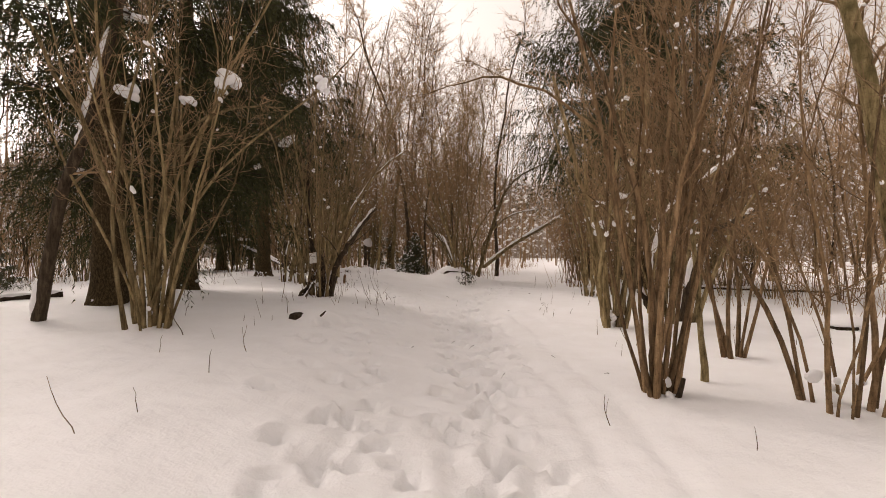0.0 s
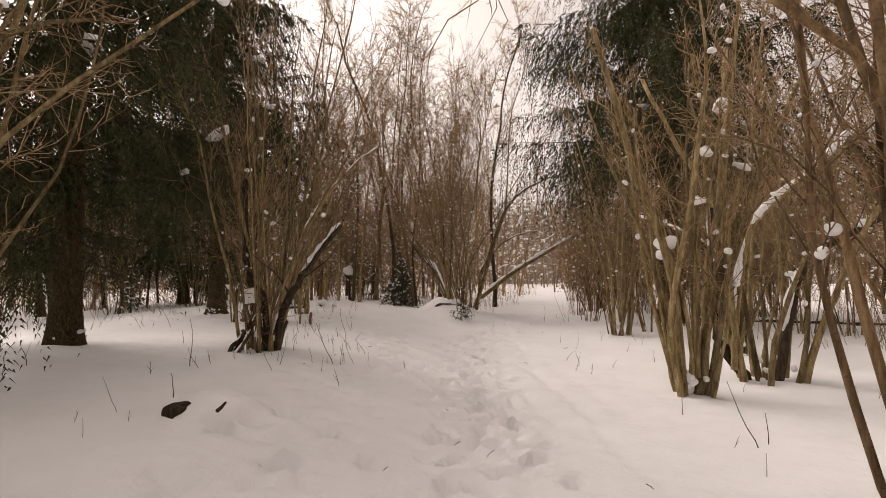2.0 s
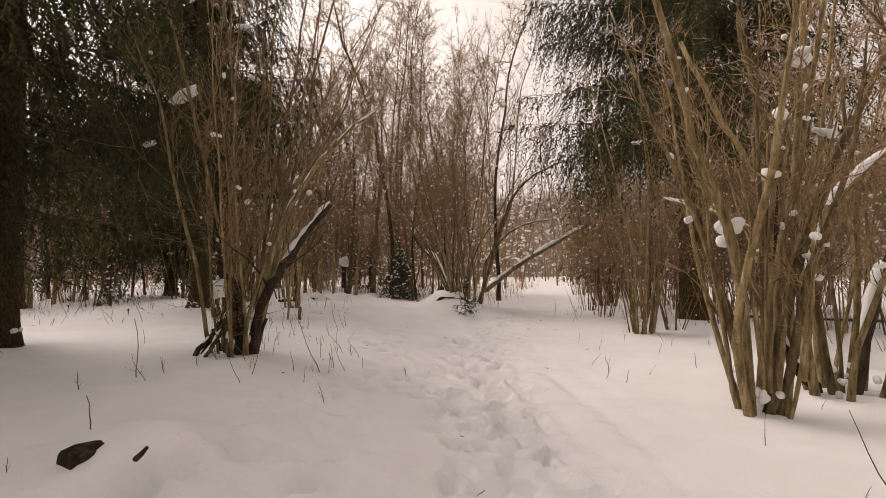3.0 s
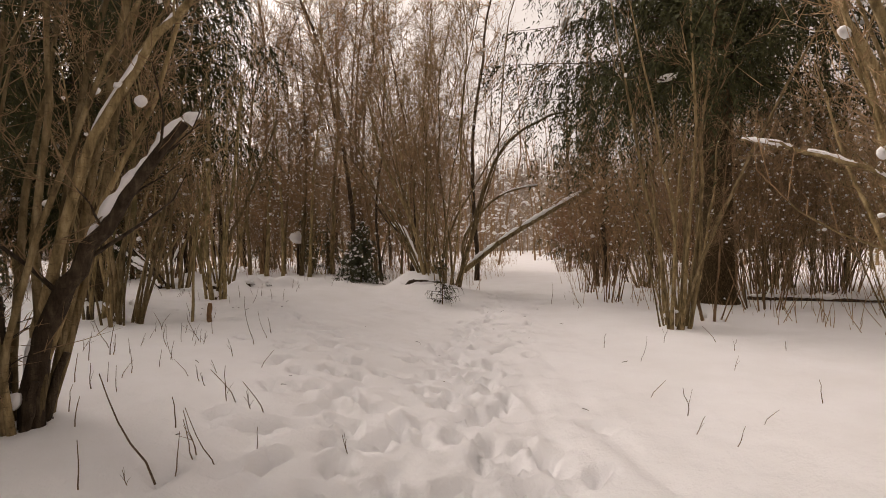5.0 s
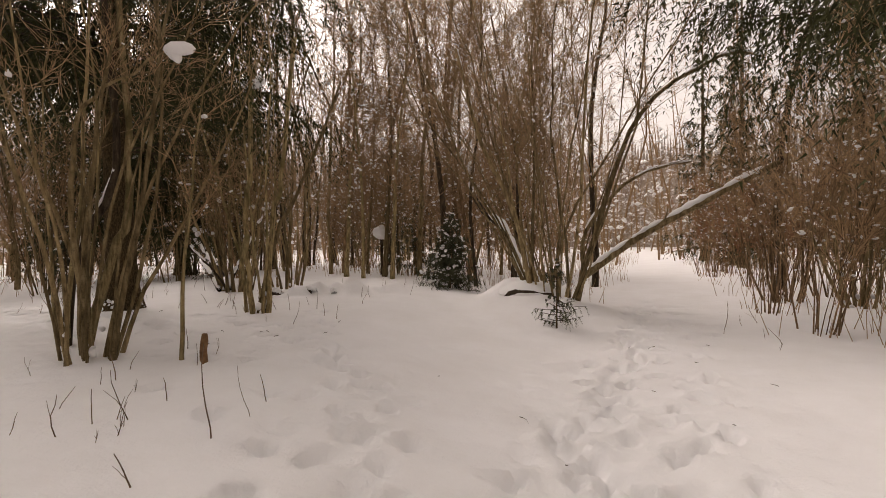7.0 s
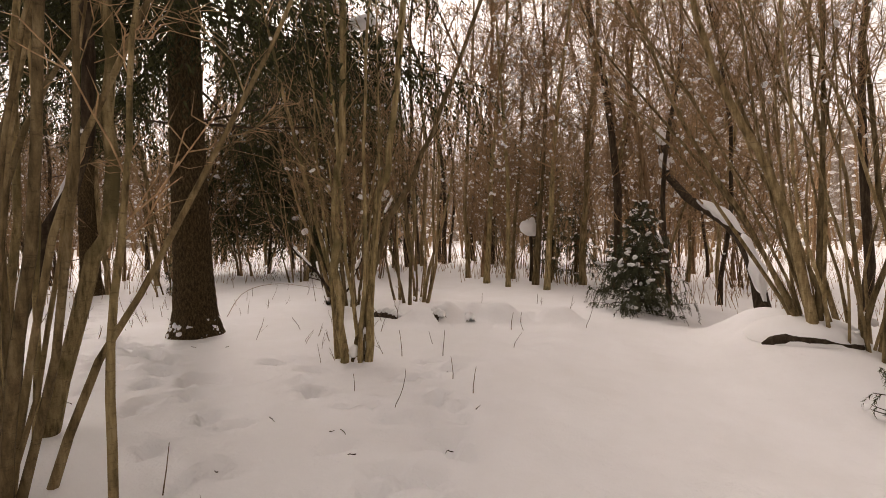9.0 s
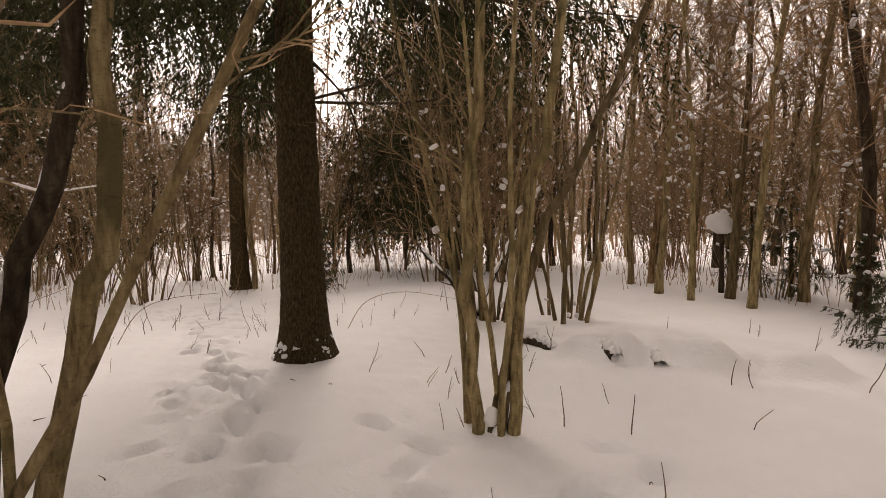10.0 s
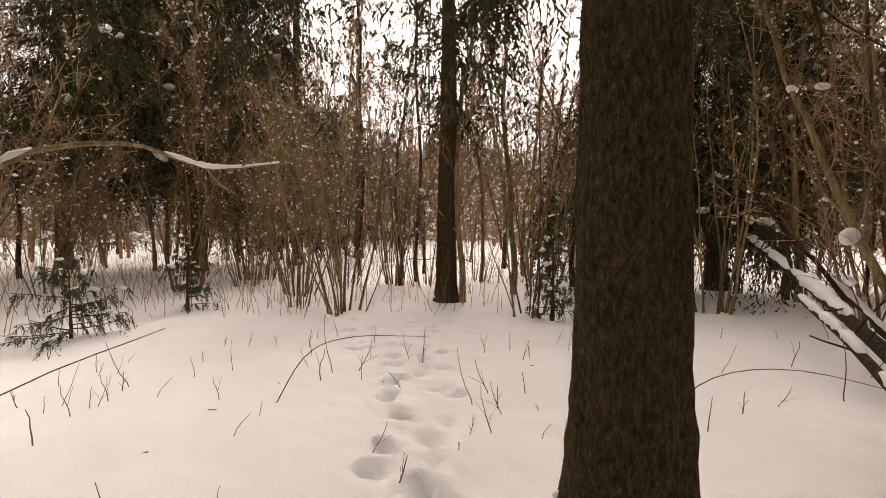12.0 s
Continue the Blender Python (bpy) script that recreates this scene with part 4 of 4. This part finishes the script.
    part("log_end", a, BARK_DARK, root)
    part("twig_stub", c, BARK_DARK, root)
    # broken rotten stub
    x, y, z = on(-2.64, 12.74)
    root = thing("rotten_stub", (x, y, z), "short broken stub of rotten orange wood", "stub")
    a = Shape()
    a.tube(((0, 0, -0.1), (0.0, 0, 0.08), (0.015, 0, 0.17), (0.02, 0, 0.23)), (0.032, 0.028, 0.034, 0.02), 9, 0.14, rng)
    part("stub", a, CUTWOOD, root)
    # post with a clod of snow on its head
    x, y, z = on(-3.47, 22.3)
    root = thing("dead_post", (x, y, z), "thin dark dead stem with a big clod of snow on top", "dead stem")
    a, b = Shape(), Shape()
    a.tube(((0, 0, -0.1), (0.01, 0, 0.5), (0, 0, 1.0), (0, 0, 1.12)), (0.05, 0.04, 0.035, 0.03), 7, 0.08, rng)
    b.lump((0, 0, 1.18), (0.22, 0.2, 0.16), rng, True)
    b.lump((-0.02, 0, 1.33), (0.11, 0.11, 0.09), rng, True)
    part("post", a, BARK_DARK, root)
    part("snow", b, SNOW, root, "clod of snow")
    # weathered notice pinned to a stem
    root = thing("notice", (-2.36, 8.66, 1.16), "small crumpled white notice with illegible grey print", "notice")
    a, b = bmesh.new(), Shape()
    bmesh.ops.create_grid(a, x_segments=6, y_segments=8, size=0.5)
    for p in a.verts:
        p.co = Vector((p.co.x * 0.13, 0.012 * math.sin(p.co.x * 7 + p.co.y * 4) - 0.004, p.co.y * 0.19 + 0.008 * math.sin(p.co.x * 5)))
    bmesh.ops.solidify(a, geom=a.faces[:], thickness=0.002)
    me = bpy.data.meshes.new("sheet")
    a.to_mesh(me)
    a.free()
    me.materials.append(PAPER)
    sheet = new("sheet", me)
    sheet.parent = root
    for k, (zz, w) in enumerate(((0.03, 0.07), (-0.02, 0.03))):
        s = Shape()
        s.put([(px * w / 2, -0.022 - py, zz + pz) for px in (-1, 1) for py in (0, 0.002) for pz in (-0.006, 0.006)],
              [(0, 1, 3, 2), (4, 6, 7, 5), (0, 4, 5, 1), (2, 3, 7, 6), (0, 2, 6, 4), (1, 5, 7, 3)])
        part("print_line", s, INK, sheet)


fallen_things()


def stalks():
    """Dry stalks and seedling twigs that stand out of the snow, in loose patches."""
    rng = np.random.default_rng(120)
    kinds = []
    for k in range(9):
        s = Shape()
        h = rng.uniform(0.18, 0.55)
        path = grown((0, 0, -0.05), (rng.normal(0, 0.2), rng.normal(0, 0.2), 1), h, 5, rng, 0.14)
        s.tube(path, np.linspace(0.0042, 0.0018, 6), 4)
        for _ in range((0, 0, 1, 0, 2, 0, 3, 1, 0)[k]):
            p, d = along(path, rng.uniform(0.3, 0.8))
            s.tube(grown(p, sideways(d, 0.5, rng) + UP * 0.3, h * rng.uniform(0.25, 0.5), 3, rng, 0.12), np.linspace(0.0018, 0.001, 4), 3)
        kinds.append(tagged(new("dry_stalk", s.mesh("dry_stalk", STRAW)), "thin dry brown stalk standing in the snow", "stalk", "dry stalks in the snow"))
    patches = ((-1.7, 8.2, 0.5, 26), (-2.6, 6.6, 1.0, 16), (-2.3, 5.0, 0.9, 12), (-2.4, 10.6, 0.8, 24), (-1.9, 11.6, 0.5, 10), (-3.1, 12.4, 0.6, 14), (2.3, 6.2, 0.6, 10), (2.6, 9.6, 0.8, 16),
               (3.1, 11.5, 0.7, 12), (-2.7, 14.8, 0.7, 16), (-3.6, 16.3, 0.8, 18), (-7.0, 13.3, 1.2, 26), (-8.5, 15.5, 1.2, 20), (-6.2, 17.2, 0.9, 18), (-10.5, 15.0, 1.4, 22), (-8.2, 17.8, 1.0, 26),
               (-9.5, 13.2, 1.0, 20), (1.6, 3.3, 0.5, 5), (-1.8, 2.9, 0.6, 6), (-1.6, 18.0, 1.2, 18), (3.0, 15.5, 0.8, 12), (4.6, 6.6, 0.9, 12), (-6.8, 19.3, 1.0, 16), (-7.1, 15.9, 0.5, 14), (-4.4, 15.9, 0.5, 14), (-9.1, 13.4, 0.6, 20), (-1.9, 9.9, 0.5, 30), (-1.2, 9.0, 0.5, 18), (-2.3, 11.2, 0.5, 18))
    for x, y, spread, n in patches:
        for _ in range(int(n * 0.55)):
            px, py = x + rng.normal(0, spread * 0.7), y + rng.normal(0, spread * 0.7)
            m = Matrix.Translation(on(px, py)) @ Matrix.Rotation(rng.uniform(0, 6.28), 4, "Z") @ Matrix.Scale(rng.uniform(0.6, 1.25), 4)
            copy_thing(kinds[int(rng.integers(len(kinds)))], m)
    for k in kinds:
        bpy.data.objects.remove(k)
    sticks = []
    for k in range(5):
        s = Shape()
        s.tube(grown((0, 0, 0.006), (1, rng.normal(0, 0.3), 0.02), rng.uniform(0.03, 0.11), 4, rng, 0.25), np.linspace(0.0035, 0.0015, 5), 4)
        sticks.append(tagged(new("fallen_twig", s.mesh("fallen_twig", DEADWOOD)), "short dark twig lying on the snow", "twig", "twigs lying on the snow"))
    for x, y, spread, n in ((0.4, 6.0, 1.0, 7), (-1.6, 9.5, 1.0, 7), (1.2, 11.5, 0.9, 7), (-2.3, 13.8, 0.8, 8), (-5.5, 13.8, 1.2, 9), (-7.5, 15.2, 1.2, 9), (2.2, 14.5, 0.8, 5)):
        for _ in range(n):
            px, py = x + rng.normal(0, spread), y + rng.normal(0, spread)
            copy_thing(sticks[int(rng.integers(5))], Matrix.Translation(on(px, py, 0.012)) @ Matrix.Rotation(rng.uniform(0, 6.28), 4, "Z"))
    for k in sticks:
        bpy.data.objects.remove(k)
    # long thin stems bent over in a bow
    for k, pts in enumerate((((-6.54, 16.58, 0.35), (-6.4, 16.8, 0.72), (-6.13, 17.2, 0.82), (-5.74, 17.77, 0.69)), ((-8.21, 14.61, 0.3), (-8.11, 14.83, 0.70), (-7.9, 15.1, 0.85), (-7.5, 15.5, 0.9)),
                             ((-5.2, 12.2, 0.3), (-5.8, 12.9, 0.7), (-6.6, 13.5, 1.05), (-7.2, 14.0, 1.15)))):
        s = Shape()
        s.tube(eased(pts, 14), np.linspace(0.0045, 0.002, 14), 5)
        tagged(new("bowed_sapling", s.mesh("bowed_sapling", BARK_RED)), "long thin sapling bent over in a bow", "sapling", "bowed saplings")


stalks()


# ---- the wood all round ----
def open_way(x, y, gap):
    """Whether a place is off the walked path and off the way beyond the fork."""
    path = [(0, 0), (0, 4), (0, 7), (-0.3, 10), (-1.5, 12.5), (-3, 13.5), (-4.6, 14.2)]
    if min(math.hypot(x - a, y - b) for a, b in path) < gap + 1.6:
        return False
    if math.hypot(x + 4.6, y - 14.2) < 7.6 + gap or (math.hypot(x + 1.4, y - 12.3) < 8.4 and x < 0.5):
        return False
    if -10.5 < x < -5 and 16.5 < y < 23.5:
        return False
    if -2.6 < x - 0.02 * y < 2.2 and -3 < y < 16:
        return False
    mid = 2.2 + (y - 15) * 0.29
    return not (14 < y < 36 and abs(x - mid) < 1.15)


def around(rng, a0, a1, r0, r1):
    a, r = radians(rng.uniform(a0, a1)), math.sqrt(rng.uniform(r0 * r0, r1 * r1))
    return -1 + r * math.sin(a), 10 + r * math.cos(a)


def near_woods():
    """Shrubs, slender trees and spruces on all sides: a few grown once and set out many times."""
    rng = np.random.default_rng(5)
    shrubs, trees, firs = [], [], []
    for k in range(5):
        shrubs.append(shrub("thicket_shrub", (0, 0, 0), 12, 3.6 + 0.6 * k, 0.35, 0.36, 0.017, 160 + k, "bare multi-stemmed shrub with snow caught in its twigs", group="wood undergrowth",
                            branches=9, twig_count=8, reach=1.1, snowy=0.25, crumbs=1, bark=(BARK, BARK_RED)[k % 2], tiny=2.0, sides=3, segments=6, clod=1.3, fine=False))
    for k in range(5):
        trees.append(stem_tree("bare_tree", (0, 0, 0), 9 + k, 0.032 + 0.008 * k, 170 + k, "slender bare tree with snow on its twigs", (BARK, BARK_DARK, BARK_RED)[k % 3], branches=46, reach=2.0, wander=0.085,
                               first=0.10, snowy=0.1, crumbs=3, group="bare trees of the wood", twig_count=12, tiny=2.2, sides=6, clod=2.0))
    for k in range(2):
        firs.append(spruce("wood_spruce", (0, 0, 0), 12 + 3 * k, 0.16, 0.9, 180 + k, "dark spruce dusted with snow in the wood", reach=2.3, per=4, step=0.55, thick=20, sprays=16, blades=12, size=0.17,
                           group="spruces of the wood", snowy=0.5, sides=9, dead=4, foot_snow=0))

    def place(kinds, count, a0, a1, r0, r1, gap, low=0.8, high=1.2):
        done = 0
        while done < count:
            x, y = around(rng, a0, a1, r0, r1)
            if open_way(x, y, gap):
                k = int(rng.integers(len(kinds)))
                copy_thing(kinds[k], Matrix.Translation(on(x, y, -0.04)) @ Matrix.Rotation(rng.uniform(0, 6.28), 4, "Z") @ Matrix.Scale(rng.uniform(low, high), 4))
                done += 1

    place(shrubs, 22, -110, 8, 9, 18, 0)
    place(shrubs, 26, 25, 95, 7.5, 15, 1.0)
    place(shrubs, 24, -120, 60, 15, 25, 0)
    place(trees, 44, -42, 6, 9, 23, 0, 0.9, 1.35)
    place(trees, 34, -115, -42, 14, 23, 0, 0.7, 1.25)
    place(trees, 26, -120, 60, 17, 28, 0)
    place(trees, 26, 14, 110, 10, 22, 1.0, 0.9, 1.3)
    place(trees, 12, -36, 2, 11, 21, 0, 1.0, 1.35)
    place(trees, 8, 130, 250, 10, 18, 1.0)
    place(firs, 8, -120, -5, 20, 32, 1.0, 0.7, 1.1)
    place(firs, 4, 20, 60, 20, 30, 1.0, 0.8, 1.2)
    place(firs, 5, 110, 240, 15, 20, 1.5)
    # unseen spruces added on both sides of the start to shade the snow there
    for x, y in ((-8.6, 3.6), (-7.2, 0.4), (-8.4, -3.5), (-10.8, 6.8), (8.2, -1.5), (9.5, 4.0)):
        copy_thing(firs[int(rng.integers(2))], Matrix.Translation(on(x, y, -0.04)) @ Matrix.Rotation(rng.uniform(0, 6.28), 4, "Z") @ Matrix.Scale(rng.uniform(0.9, 1.15), 4))
    for k, (x, y) in enumerate(((-15.8, 18.6), (-17.6, 20.2), (-15.0, 20.6), (-18.4, 17.8))):
        copy_thing(trees[k], Matrix.Translation(on(x, y, -0.04)) @ Matrix.Rotation(1.7 * k, 4, "Z"))
    for x, y, size in ((-22.4, 17.4, 1.2), (-25.0, 20.5, 1.2)):
        copy_thing(firs[1], Matrix.Translation(on(x, y, -0.04)) @ Matrix.Scale(size, 4))
    for proto in shrubs + trees + firs:
        for o in (*proto.children_recursive, proto):
            bpy.data.objects.remove(o)


near_woods()


def far_woods():
    """Trees too far off to count, in one mesh, with snow crumbs in another, and the closed wood beyond 50 m."""
    rng = np.random.default_rng(9)
    wood, crumbs = Shape(), Shape()
    done = 0
    while done < 760:
        x, y = around(rng, -130, 95, 23, 50)
        if not open_way(x, y, 0):
            continue
        done += 1
        h = rng.uniform(6, 17)
        trunk = grown(np.array(on(x, y, -0.2)), (rng.normal(0, 0.06), rng.normal(0, 0.06), 1), h, 4, rng, 0.08)
        wood.tube(trunk, np.linspace(0.07, 0.012, 5), 3)
        n = 84
        f = rng.uniform(0.12, 3.99, n)
        i = f.astype(int)
        p = trunk[i] + (trunk[i + 1] - trunk[i]) * (f - i)[:, None]
        d = splayed(units(trunk[i + 1] - trunk[i]), rng.uniform(0.5, 1.45, n), rng)
        q = p + d * (rng.uniform(0.5, 2.3, n) * (1.15 - 0.2 * f))[:, None]
        wood.spikes(p, q, 0.014, rng, 0.0)
        for k in range(0, n, 4):
            s = rng.uniform(0.04, 0.15)
            crumbs.lump(p[k] + (q[k] - p[k]) * rng.uniform(0.1, 1), (s * rng.uniform(1.2, 2.6), s * 1.4, s * 0.8), rng, crumb=True)
    tagged(new("far_trees", wood.mesh("far_trees", TWIG)), "distant bare brown trees of the wood", "trees", kind="stuff")
    tagged(new("far_snow", crumbs.mesh("far_snow", SNOW)), "lumps of snow caught in distant trees", "snow", kind="stuff")
    s = Shape()
    n = 2400
    a = np.linspace(0, 2 * np.pi, n, endpoint=False)
    r = 57 + 2 * np.sin(a * 7)
    top = 11.5 + 1.6 * np.sin(a * 9 + 1) + 1.2 * np.sin(a * 23) + np.where(np.arange(n) % 2 == 0, rng.uniform(0, 2.2, n), rng.uniform(-2.0, 0, n))
    x, y = -1 + r * np.sin(a), 10 + r * np.cos(a)
    i = np.arange(n)
    j = (i + 1) % n
    s.put(np.concatenate([np.stack([x, y, np.full(n, -1.0)], 1), np.stack([x, y, top], 1)]), np.stack([i, j, j + n, i + n], 1))
    tagged(new("backdrop", s.mesh("backdrop", THICKET, False)), "distant snowy brown wood closing the view", "backdrop", kind="structure")


far_woods()


def undergrowth():
    """Thin shoots and dry stalks under the trees, too many to count."""
    rng = np.random.default_rng(77)
    s = Shape()
    feet = []
    while len(feet) < 9500:
        x, y = around(rng, -125, 100, 7.5, 27)
        if open_way(x, y, 0):
            feet += [(x + rng.normal(0, 0.15), y + rng.normal(0, 0.15)) for _ in range(int(rng.integers(1, 6)))]
    x, y = np.array(feet).T
    foot = np.stack([x, y, land(x, y) - 0.03], 1)
    n = len(foot)
    h = rng.uniform(0.15, 1.6, n) * rng.uniform(0.4, 1, n)
    s.spikes(foot, foot + np.stack([rng.normal(0, 0.22, n), rng.normal(0, 0.22, n), np.ones(n)], 1) * h[:, None], 0.006, rng, 0.06)
    tagged(new("undergrowth", s.mesh("undergrowth", TWIG)), "thin brown shoots standing in the snow under the trees", "undergrowth", kind="stuff")


undergrowth()
